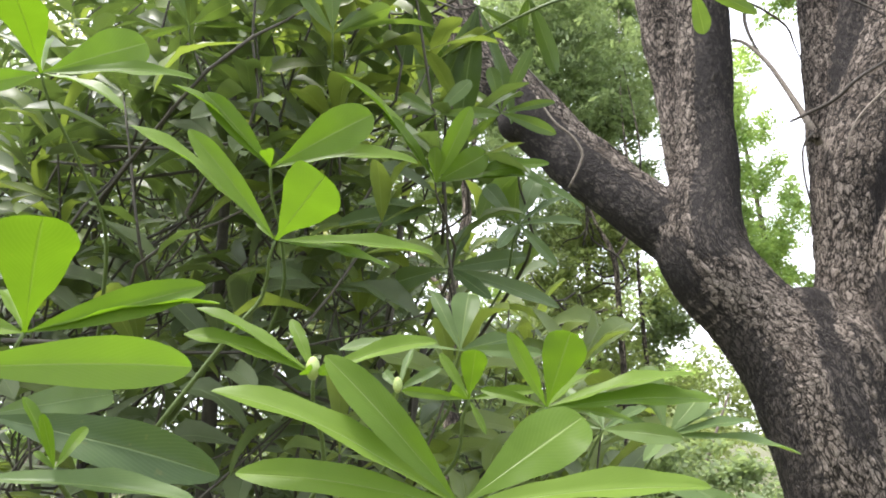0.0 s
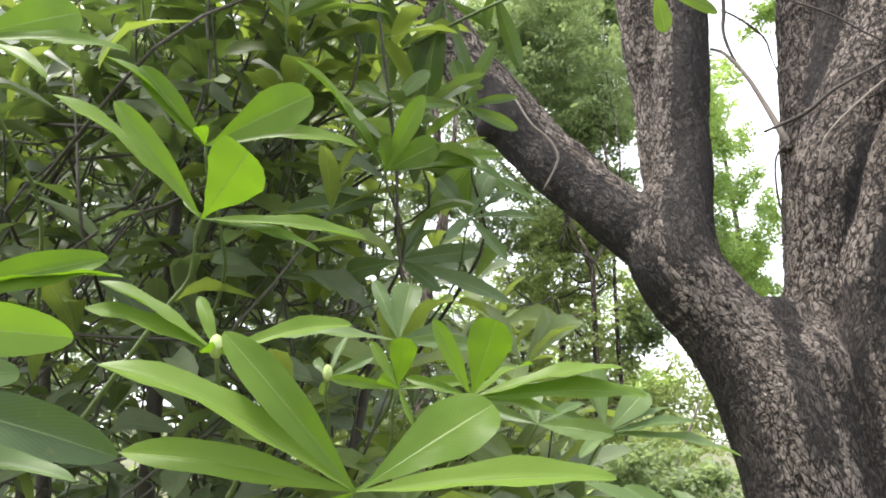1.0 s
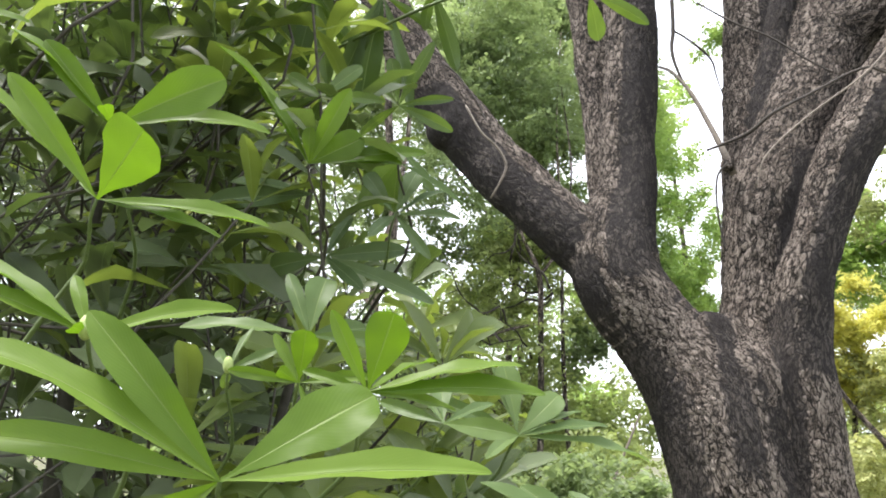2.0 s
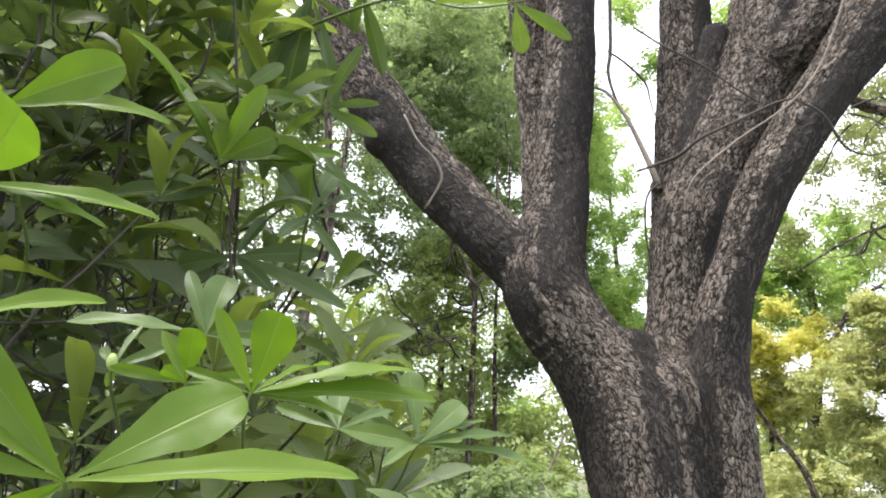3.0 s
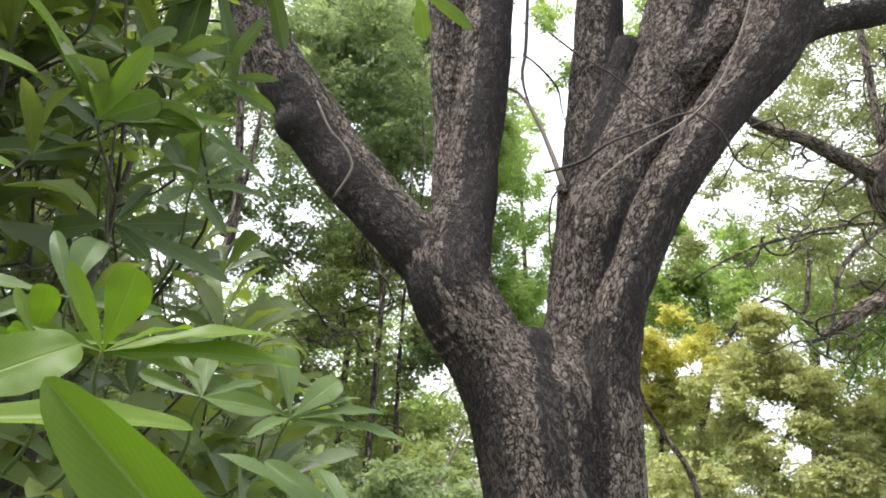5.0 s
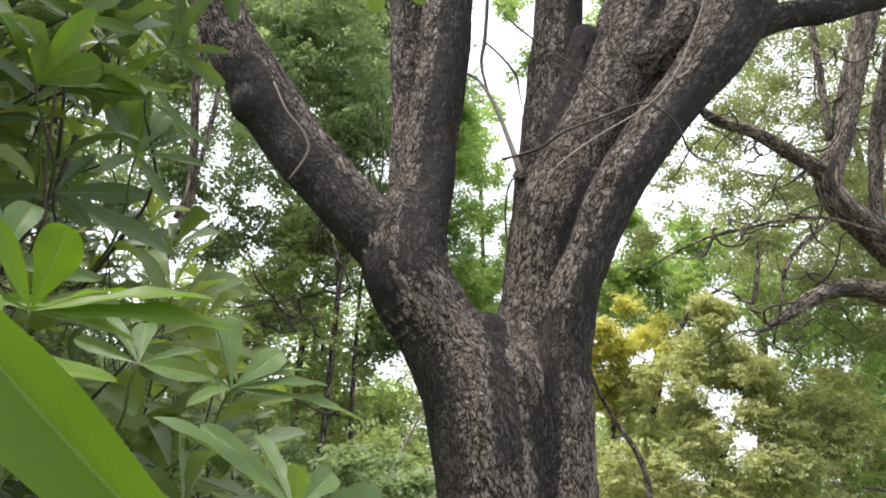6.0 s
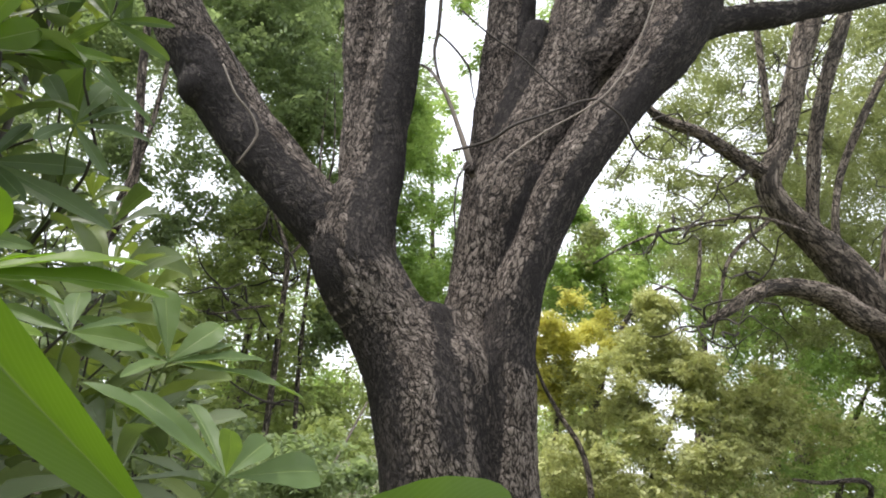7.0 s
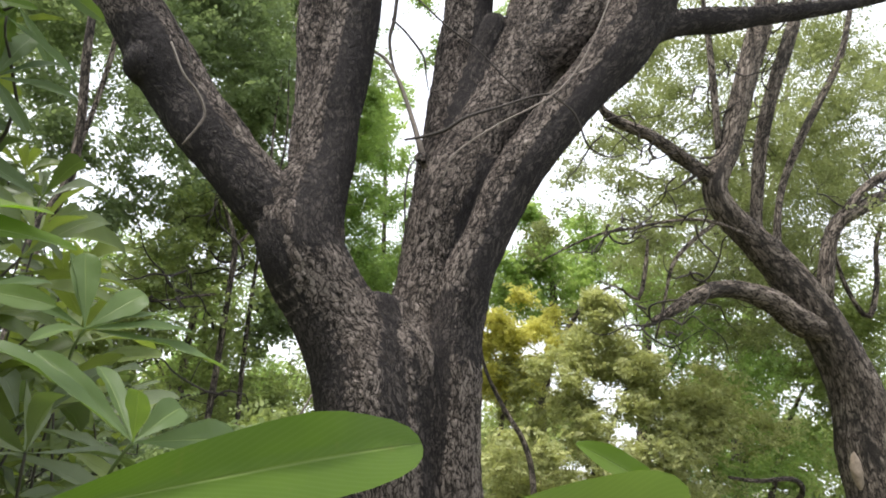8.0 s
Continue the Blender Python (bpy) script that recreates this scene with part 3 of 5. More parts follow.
BLADES = {}
for mat in (YOUNG, GROWN, MATURE):
    BLADES[mat] = []
    for k, (droop, fold, wave, twist) in enumerate([(0.06, 0.6, 0.06, 0.2), (0.07, 0.5, 0.03, -0.1), (0.03, 0.4, 0.08, 0.4), (0.05, 0.4, 0.04, 0.1), (0.07, 1.1, 0.05, -0.4), (0.03, 0.6, 0.03, 0.1)]):
        v, q, uv = blade(14, 6, droop, fold, wave, twist, k % 2 == 0)
        me = with_uv(mesh_of("leaf", v, q.ravel(), 4), q, uv)
        me.materials.append(mat)
        BLADES[mat].append(me)


def leaf_pose(base, az, el, length, width, roll):
    d = Vector((math.sin(radians(az)) * math.cos(radians(el)), math.cos(radians(az)) * math.cos(radians(el)), math.sin(radians(el))))
    hint = Vector((0, -0.5, 1))
    n = (hint - d * hint.dot(d)).normalized()
    b = d.cross(n)
    x = b * math.cos(radians(roll)) + n * math.sin(radians(roll))
    z = x.cross(d)
    m = Matrix((x, d, z)).transposed().to_4x4()
    return Matrix.Translation(base) @ m @ Matrix.Diagonal((width, length, length, 1))


SHRUB = thing("shrub", (-1.0, 1.7, 0.0), "broad-leaved evergreen shrub with whorls of long glossy leaves", "shrub")
RNG = random.Random(7)


def shoot(base, leaves, mat, back=(-0.08, 0.26, -0.10), label="", bud=False, green=True):
    """A shoot of the shrub that ends in a whorl of leaves given as azimuth, rise, length, width and roll."""
    p = Vector(base)
    k = Vector(back)
    nodes = [(*p, 0.0014), (*(p + k * 0.12 + Vector((0, 0, -0.006))), 0.0016), (*(p + k * 0.45 + Vector((0.01, 0, -0.01))), 0.002), (*(p + k), 0.0026), (*(p + k * 1.7 + Vector((-0.12, 0.10, -0.06))), 0.0035)]
    stem = keep(tube("shoot", nodes, GREEN_STEM if green else SHRUB_WOOD, None, 0.03, 6, 0.04, label), SHRUB)
    for i, (az, el, length, width, roll) in enumerate(leaves):
        ob = new("leaf", BLADES[mat][2 * ((i + int(length * 1000)) % 3) + (0 if width > 0.3 * length else 1)])
        ob.parent = stem
        ob.matrix_basis = leaf_pose(p, az, el, length, width if width > 0.3 * length else 0.85 * width, roll)
    if bud:
        bm = bmesh.new()
        bmesh.ops.create_icosphere(bm, subdivisions=2, radius=0.006, matrix=Matrix.Translation(p + Vector((0, -0.003, 0.004))) @ Matrix.Diagonal((0.8, 0.8, 1.35, 1)))
        me = bpy.data.meshes.new("bud")
        bm.to_mesh(me)
        bm.free()
        me.shade_smooth()
        ob = link("bud", me, BUD, stem, "small pale green bud")
    return stem


shoot((-0.376, 0.593, 1.741), [(-114, 50, 0.127, 0.025, 46), (138, 18, 0.105, 0.053, 54), (80, -5, 0.144, 0.027, -20), (77, -13, 0.106, 0.020, -18), (-108, 37, 0.168, 0.032, -6), (-70, 40, 0.030, 0.007, 26)], YOUNG, back=(-0.09, 0.12, -0.07))
shoot((-0.410, 0.660, 1.835), [(89, 27, 0.117, 0.046, -76), (-107, 48, 0.105, 0.028, 48), (-108, 39, 0.133, 0.025, 2), (82, 2, 0.150, 0.028, -18), (11, 27, 0.105, 0.020, -20), (171, 17, 0.030, 0.014, -2)], YOUNG)
shoot((-0.596, 0.550, 1.899), [(157, 11, 0.105, 0.040, 0), (51, 32, 0.105, 0.045, -76), (66, 5, 0.137, 0.026, -36), (96, -27, 0.105, 0.020, 2), (-171, -34, 0.105, 0.023, 72), (-34, 43, 0.106, 0.020, 8)], YOUNG)
shoot((-0.468, 0.400, 1.635), [(142, 35, 0.100, 0.045, 18), (69, 18, 0.115, 0.027, -64), (69, 11, 0.122, 0.023, 2), (-48, 24, 0.100, 0.019, -20), (-73, 10, 0.100, 0.027, 50)], YOUNG, back=(-0.16, 0.10, -0.1))
shoot((-0.413, 0.270, 1.602), [(42, 3, 0.120, 0.032, -64)], YOUNG, back=(-0.16, 0.10, -0.1))
shoot((-0.423, 0.380, 1.552), [(-87, 57, 0.050, 0.010, -24), (168, 51, 0.040, 0.008, 0), (-4, 37, 0.040, 0.009, -30), (-77, 29, 0.020, 0.005, 8)], YOUNG)
shoot((-0.463, 0.360, 1.548), [(81, -6, 0.131, 0.025, -6), (-61, 7, 0.105, 0.021, 32)], GROWN, back=(-0.16, 0.10, -0.1))
shoot((-0.503, 0.420, 1.584), [(69, -15, 0.156, 0.041, -48), (9, 9, 0.120, 0.030, -68)], MATURE, back=(-0.16, 0.10, -0.1))
shoot((-0.290, 0.448, 1.610), [(-88, 17, 0.100, 0.019, 8), (-88, 28, 0.100, 0.019, -14), (-53, 53, 0.050, 0.011, 6), (63, 16, 0.090, 0.017, -24), (180, 5, 0.020, 0.010, -48), (137, 6, 0.020, 0.008, 72)], YOUNG, bud=True)
shoot((-0.190, 0.420, 1.531), [(-98, 47, 0.120, 0.028, 38), (-104, 24, 0.161, 0.031, 10), (-100, 8, 0.133, 0.025, 38), (61, 31, 0.100, 0.040, -38), (83, 4, 0.148, 0.028, -16), (-45, -24, 0.120, 0.029, 76)], YOUNG)
shoot((-0.139, 0.600, 1.593), [(148, 55, 0.070, 0.035, 80), (-122, 60, 0.070, 0.017, 50), (85, 12, 0.125, 0.024, -8), (83, 2, 0.142, 0.027, -24), (80, -9, 0.072, 0.014, -20), (-75, 15, 0.060, 0.011, 38), (31, 20, 0.100, 0.019, 12)], YOUNG)
shoot((-0.211, 0.676, 1.603), [(163, 50, 0.055, 0.024, 30), (-67, 54, 0.055, 0.012, 22), (-100, 7, 0.063, 0.013, 54), (84, 7, 0.066, 0.013, -42), (135, -53, 0.040, 0.008, -8), (-154, 15, 0.030, 0.011, -66)], YOUNG)
shoot((-0.283, 0.700, 1.614), [(62, 27, 0.050, 0.013, -48), (-49, 38, 0.030, 0.010, 20), (14, 49, 0.060, 0.011, 10), (-24, -23, 0.040, 0.010, -30)], GROWN, bud=True)
shoot((-0.233, 0.800, 1.662), [(9, 61, 0.080, 0.033, -2), (-47, 55, 0.090, 0.020, 14), (35, 13, 0.090, 0.027, -58), (82, -2, 0.091, 0.020, -58), (-98, 0, 0.135, 0.026, 8)], GROWN)
shoot((-0.173, 1.000, 1.859), [(64, 67, 0.075, 0.030, -24), (-74, 52, 0.080, 0.025, 40), (82, -0, 0.091, 0.017, -32), (92, -50, 0.080, 0.019, -48), (77, 31, 0.080, 0.015, -18), (-155, -37, 0.080, 0.019, 32)], MATURE)
shoot((-0.282, 1.080, 1.816), [(84, 8, 0.121, 0.035, -64), (86, -21, 0.175, 0.033, -42), (-66, -7, 0.100, 0.036, 70), (125, -35, 0.100, 0.025, -40), (25, 53, 0.100, 0.023, -20)], MATURE, back=(-0.03, 0.15, -0.08), green=False)
shoot((-0.290, 1.000, 1.885), [(-96, -8, 0.142, 0.036, 68), (-99, 4, 0.114, 0.022, 22)], MATURE)
shoot((-0.419, 0.888, 2.112), [(176, 76, 0.079, 0.032, -8), (88, 24, 0.088, 0.027, 74), (83, 3, 0.142, 0.027, 20), (-114, 49, 0.076, 0.021, 60), (30, 47, 0.080, 0.016, -54)], GROWN)
shoot((-0.666, 0.950, 2.180), [(86, 30, 0.072, 0.030, 72), (-122, 59, 0.064, 0.025, 40), (68, -1, 0.106, 0.020, 34), (-88, -12, 0.080, 0.015, -58)], GROWN)
shoot((0.091, 1.000, 2.214), [(83, -28, 0.102, 0.024, 74), (63, 40, 0.100, 0.026, -62), (22, -38, 0.080, 0.026, 22), (-87, -4, 0.117, 0.022, -42)], GROWN, back=(-0.20, 0.10, 0.05))
shoot((-0.005, 0.880, 1.570), [(-40, 71, 0.085, 0.029, 4), (58, 41, 0.075, 0.032, -36), (74, 8, 0.110, 0.021, -14), (77, -8, 0.160, 0.030, -2), (-84, 20, 0.106, 0.020, 38), (-50, 62, 0.090, 0.017, -28), (-155, -17, 0.090, 0.017, 20), (65, 20, 0.090, 0.017, -2)], GROWN)
shoot((-0.084, 0.750, 1.576), [(-8, 45, 0.060, 0.023, 6), (119, -6, 0.080, 0.023, -56), (40, 17, 0.080, 0.015, -20), (-60, 14, 0.080, 0.016, 50), (-42, 35, 0.080, 0.015, 10)], GROWN)
shoot((0.064, 0.600, 1.471), [(-56, 30, 0.110, 0.021, 16), (-75, 26, 0.130, 0.025, -18), (-176, 41, 0.050, 0.018, 4), (42, 33, 0.050, 0.022, -22), (-25, 31, 0.100, 0.019, -14), (49, 4, 0.100, 0.031, -48)], GROWN)
shoot((0.042, 0.167, 1.478), [(-93, 41, 0.101, 0.021, 65)], YOUNG, back=(-0.02, 0.06, -0.25))
shoot((0.042, 0.215, 1.461), [(59, 11, 0.140, 0.030, -44)], YOUNG, back=(-0.02, 0.06, -0.25))
shoot((0.158, 0.257, 1.466), [(100, 6, 0.083, 0.030, -66)], GROWN, back=(-0.02, 0.06, -0.25))
shoot((0.245, 0.252, 1.473), [(-101, 21, 0.054, 0.012, 50)], YOUNG, back=(0.02, 0.06, -0.25))
shoot((-0.278, 0.910, 1.896), [(118, 58, 0.110, 0.033, -72), (99, 25, 0.078, 0.039, -80), (88, 8, 0.152, 0.029, -52), (84, 4, 0.120, 0.023, -38), (-106, 48, 0.197, 0.037, 0), (-109, 52, 0.118, 0.022, 26), (173, 68, 0.047, 0.017, -30)], YOUNG, back=(0.005, 0.12, -0.10), green=False)
shoot((-0.170, 0.970, 1.925), [(-9, -42, 0.080, 0.035, 0), (-38, -18, 0.070, 0.031, -46), (77, -30, 0.105, 0.020, -26)], GROWN, back=(0.005, 0.12, -0.10), green=False)
shoot((-0.244, 1.200, 2.328), [(-28, -66, 0.211, 0.061, 64), (30, -62, 0.223, 0.042, -38), (-54, -58, 0.158, 0.041, 78), (69, -26, 0.108, 0.021, 74)], MATURE, back=(-0.12, 0.08, 0.06), green=False)
shoot((-0.365, 1.200, 2.328), [(-33, -64, 0.159, 0.047, 76), (15, -62, 0.160, 0.041, -70), (-68, -52, 0.141, 0.030, -74), (49, -44, 0.131, 0.031, 76), (-77, -34, 0.151, 0.029, -54)], MATURE, back=(-0.12, 0.08, 0.06), green=False)
shoot((-0.152, 1.150, 2.310), [(35, -57, 0.144, 0.036, 78), (-13, -33, 0.080, 0.024, -4)], MATURE, back=(-0.12, 0.08, 0.06), green=False)
shoot((-0.209, 1.250, 2.138), [(91, 8, 0.099, 0.019, -70), (78, -21, 0.107, 0.029, -74), (-143, 71, 0.085, 0.026, 26), (-48, 41, 0.100, 0.021, 44), (118, 58, 0.129, 0.028, -68), (-54, -21, 0.100, 0.021, -60)], GROWN, back=(-0.02, 0.02, 0.12), green=False)
shoot((-0.291, 1.000, 2.033), [(-64, 36, 0.080, 0.023, 52), (55, 48, 0.090, 0.027, -60), (-22, -22, 0.100, 0.031, -6), (100, -8, 0.099, 0.019, -70), (-56, -6, 0.100, 0.023, -58)], GROWN, back=(-0.12, 0.10, 0.02), green=False)
shoot((-0.181, 1.050, 1.981), [(-22, -49, 0.100, 0.037, -30), (-43, -17, 0.090, 0.024, -48), (80, -54, 0.100, 0.019, -26), (-57, -53, 0.112, 0.032, -76)], GROWN, back=(-0.12, 0.10, 0.02), green=False)


def edge_of_shrub(y, z):
    """How far the shrub reaches towards the tree, at a depth and height."""
    high = min(1.0, max(0.0, (z - 1.45 - 0.06 * y) / (0.35 * y)))
    return 0.03 * y - 0.02 - high * (0.25 * y)


def shrub_mass():
    """The older leaves behind the bright shoots, and the wood that carries them."""
    rng = np.random.default_rng(11)
    coarse = [blade(7, 2, d, f, 0.04, t, o) for d, f, t, o in ((0.08, 1.0, 0.3, True), (0.14, 1.3, -0.5, False), (0.04, 0.7, 0.5, False), (0.18, 0.9, 0.2, True))]
    sets = [[[], [], [], 0], [[], [], [], 0]]
    stems_v, stems_f, sn = [], [], 0
    made = 0
    while made < 950:
        y = rng.uniform(0.95, 3.6)
        z = rng.uniform(0.75, 1.75 + 0.62 * y)
        reach = edge_of_shrub(y, z)
        x = reach - abs(rng.normal(0.2, 1.0)) * 0.62 * y
        if x < -1.0 * y - 0.3:
            continue
        if ((x / y + 0.190) / 0.090) ** 2 + (((z - 1.55) / y - 0.330) / 0.080) ** 2 < 1:
            continue
        made += 1
        tip = Vector((x, y, z))
        lean = Vector((rng.uniform(-0.2, 0.55), rng.uniform(-0.7, 0.3), rng.uniform(0.2, 1.0))).normalized()
        back = tip - lean * rng.uniform(0.2, 0.4)
        root = back + Vector((rng.uniform(-0.3, 0.1), rng.uniform(0.05, 0.3), rng.uniform(-0.2, 0.05)))
        v, q, c, _ = tube_data([(*tip, 0.0016), (*tip.lerp(back, 0.5), 0.0022), (*back, 0.0026), (*root, 0.0032)], 0.08, 5)
        stems_v.append(v)
        stems_f += (q + sn).tolist() + (c + sn).tolist()
        sn += len(v)
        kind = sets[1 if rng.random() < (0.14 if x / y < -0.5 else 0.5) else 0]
        for k in range(rng.integers(7, 12)):
            s = 0.0 if k < 6 else rng.uniform(0.1, 0.9)
            base = tip.lerp(back, s)
            az = k * 137.5 + rng.uniform(-25, 25)
            el = rng.uniform(-20, 45) - 35 * s
            length = rng.uniform(0.10, 0.17)
            m = leaf_pose(base, az, el, length, length * rng.uniform(0.20, 0.29), rng.uniform(-30, 30))
            bv, bq, buv = coarse[rng.integers(0, 4)]
            m = np.array(m)
            kind[0].append(bv @ m[:3, :3].T + m[:3, 3])
            kind[1].append(bq + kind[3])
            kind[2].append(buv)
            kind[3] += len(bv)
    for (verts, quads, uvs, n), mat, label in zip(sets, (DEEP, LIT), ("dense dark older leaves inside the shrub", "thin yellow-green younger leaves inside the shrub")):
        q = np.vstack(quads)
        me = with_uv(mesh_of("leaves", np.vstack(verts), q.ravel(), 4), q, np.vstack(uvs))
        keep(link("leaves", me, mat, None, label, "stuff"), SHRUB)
    me = bpy.data.meshes.new("brushwood")
    me.from_pydata(np.vstack(stems_v).tolist(), [], stems_f)
    me.shade_smooth()
    keep(link("brushwood", me, SHRUB_WOOD, None, "thin brown twigs", "stuff"), SHRUB)
    # bare crooked branches that show between the leaves
    for k in range(54):
        y = rng.uniform(1.0, 2.0)
        z = rng.uniform(1.3, 1.6 + 0.55 * y)
        p = Vector((edge_of_shrub(y, z) - rng.uniform(0.05, 0.75) * y, y, z))
        d = Vector((rng.uniform(-1.0, -0.2), rng.uniform(-0.2, 0.5), rng.uniform(-0.7, 0.35))).normalized()
        nodes = []
        for i in range(6):
            nodes.append((*p, 0.0013 + 0.0005 * i))
            d = (d + Vector(rng.normal(0, 0.22, 3))).normalized()
            p = p + d * rng.uniform(0.08, 0.16)
        keep(tube("branch", nodes, SHRUB_WOOD, None, 0.03, 6, 0.05, "", k), SHRUB)
    for k, (x, y, z) in enumerate(((-0.35, 1.3, 1.75), (-0.7, 1.2, 2.2), (-0.2, 1.5, 1.5), (-0.9, 1.8, 2.6), (-0.5, 2.0, 2.5), (-1.3, 1.7, 2.3), (-1.0, 1.3, 1.6))):
        nodes = [(-1.0 + 0.05 * k, 1.7 + 0.04 * (k % 3), -0.03, 0.028), (-0.95 + 0.3 * (x + 1), 1.7 + 0.3 * (y - 1.7), 0.6, 0.022), (-0.9 + 0.75 * (x + 0.9), 1.7 + 0.8 * (y - 1.7), 0.55 * z + 0.2, 0.015), (x, y, z, 0.006)]
        keep(tube("stem", nodes, SHRUB_WOOD, None, 0.06, 8, 0.06, "", k), SHRUB)


shrub_mass()

# ---- trees behind ----


def crown(name, blobs, mat, parent, leaf, per, spray, seed, tilt=0.55, flat=0.35, label="", shell=False):
    """Many small leaves on sprays, gathered in blobs of (x, y, z, radii, number of sprays)."""
    rng = np.random.default_rng(seed)
    allv = []
    for bx, by, bz, rx, ry, rz, count in blobs:
        # sprays gather round a number of knots, so that gaps stay between them
        count = int(count * 1.8)
        knots = rng.normal(0, 0.5, (max(6, count // 26), 3))
        if shell:
            knots /= np.linalg.norm(knots, axis=1)[:, None]
            knots *= rng.uniform(0.55, 1.05, (len(knots), 1))
        c = knots[rng.integers(0, len(knots), count)] + rng.normal(0, 0.17, (count, 3))
        c = c * (rx, ry, rz) + (bx, by, bz)
        az = rng.uniform(0, 2 * np.pi, count)
        dip = rng.normal(-0.15, flat, count)
        d = np.stack([np.cos(az) * np.cos(dip), np.sin(az) * np.cos(dip), np.sin(dip)], -1)
        up = np.stack([rng.normal(0, tilt, count), rng.normal(0, tilt, count), np.ones(count)], -1)
        up -= d * (up * d).sum(1)[:, None]
        up /= np.linalg.norm(up, axis=1)[:, None]
        side = np.cross(d, up)
        size = rng.uniform(0.7, 1.3, count)
        for k in range(per):
            s = (k // 2 + 0.5) / (per / 2)
            sgn = 1 if k % 2 else -1
            ls = leaf * size * rng.uniform(0.75, 1.2, count) * (1.1 - 0.5 * s)
            base = c + d * ((s - 0.4) * spray * size)[:, None] - up * (0.18 * spray * s * s * size)[:, None]
            way = d * 0.45 + side * sgn + up * rng.normal(-0.15, 0.35, count)[:, None]
            way /= np.linalg.norm(way, axis=1)[:, None]
            w = np.cross(way, up + rng.normal(0, 0.45, (count, 3)))
            w /= np.linalg.norm(w, axis=1)[:, None]
            allv.append(np.stack([base, base + way * (ls * 0.5)[:, None] + w * (ls * 0.30)[:, None], base + way * ls[:, None] - up * (ls * 0.12)[:, None], base + way * (ls * 0.5)[:, None] - w * (ls * 0.30)[:, None]], 1).reshape(-1, 3))
    v = np.vstack(allv)
    me = mesh_of(name, v, np.arange(len(v)), 4)
    return keep(link(name, me, mat, None, label, "stuff"), parent)


def tree(name, label, foot, wood, crowns, bark=BARK_FAR, category="tree", group="", slim=1.0):
    t = thing(name, foot, label, category, group)
    for k, nodes in enumerate(wood):
        nodes = [(x, y, z, r * slim) for x, y, z, r in nodes]
        heavy = nodes[0][3] > 0.12
        keep(tube("trunk" if k == 0 else "branch", nodes, bark, None, 0.04 if heavy else 0.12, 44 if heavy else 10, 0.05, "", k, 0.012 if heavy else 0.0), t)
    for k, (blobs, mat, leaf, per, spray) in enumerate(crowns):
        crown("crown", blobs, mat, t, leaf, per, spray, sum(map(ord, name)) + 31 * k, shell=category == "bush")
    return t


tree("young_tree", "slim dark-trunked young tree with hanging small-leaved foliage", (0.75, 9.5, 0.0),
     [[(0.75, 9.5, -0.05, 0.09), (0.682, 9.500, 0.696, 0.071), (0.741, 9.500, 1.589, 0.067), (0.725, 9.500, 3.082, 0.062), (0.688, 9.500, 3.724, 0.064), (0.502, 9.500, 4.135, 0.039), (0.269, 9.600, 4.806, 0.033), (-0.115, 9.600, 5.913, 0.022)],
      [(0.693, 9.500, 3.688, 0.042), (0.854, 9.500, 3.899, 0.036), (0.990, 9.600, 4.326, 0.029), (1.106, 9.600, 5.133, 0.022), (1.0, 10, 6.6, 0.01)],
      [(0.725, 9.500, 3.082, 0.031), (0.327, 9.400, 2.974, 0.027), (-0.048, 9.300, 2.838, 0.017), (-0.5, 9.3, 2.9, 0.006)]],
     [([(0.3, 10.5, 6.7, 1.08, 1.13, 1.42, 572), (-0.7, 10.0, 7.0, 1.11, 0.89, 0.95, 418), (-1.02, 10.0, 3.92, 0.7, 0.5, 0.45, 77), (-0.68, 10.0, 4.91, 0.5, 0.5, 0.5, 55), (-0.2, 10.0, 4.4, 0.7, 0.6, 0.5, 44), (-1.35, 9.5, 4.51, 0.4, 0.4, 0.3, 44), (0.7, 10.8, 4.4, 0.74, 0.59, 0.74, 143)], FAR_DARK, 0.08, 16, 0.45),
      ([(0.5, 10.2, 3.2, 1.12, 0.90, 0.52, 198), (1.1, 10.5, 2.2, 0.84, 0.73, 0.91, 198), (-0.2, 9.8, 2.4, 0.83, 0.67, 0.63, 220), (0.2, 9.8, 1.3, 1.16, 0.92, 0.54, 286), (0.44, 10.0, 4.01, 0.7, 0.5, 0.55, 286), (-0.42, 11.0, 3.83, 0.8, 0.6, 0.35, 66)], FAR_GREEN, 0.08, 16, 0.45)], slim=0.6)

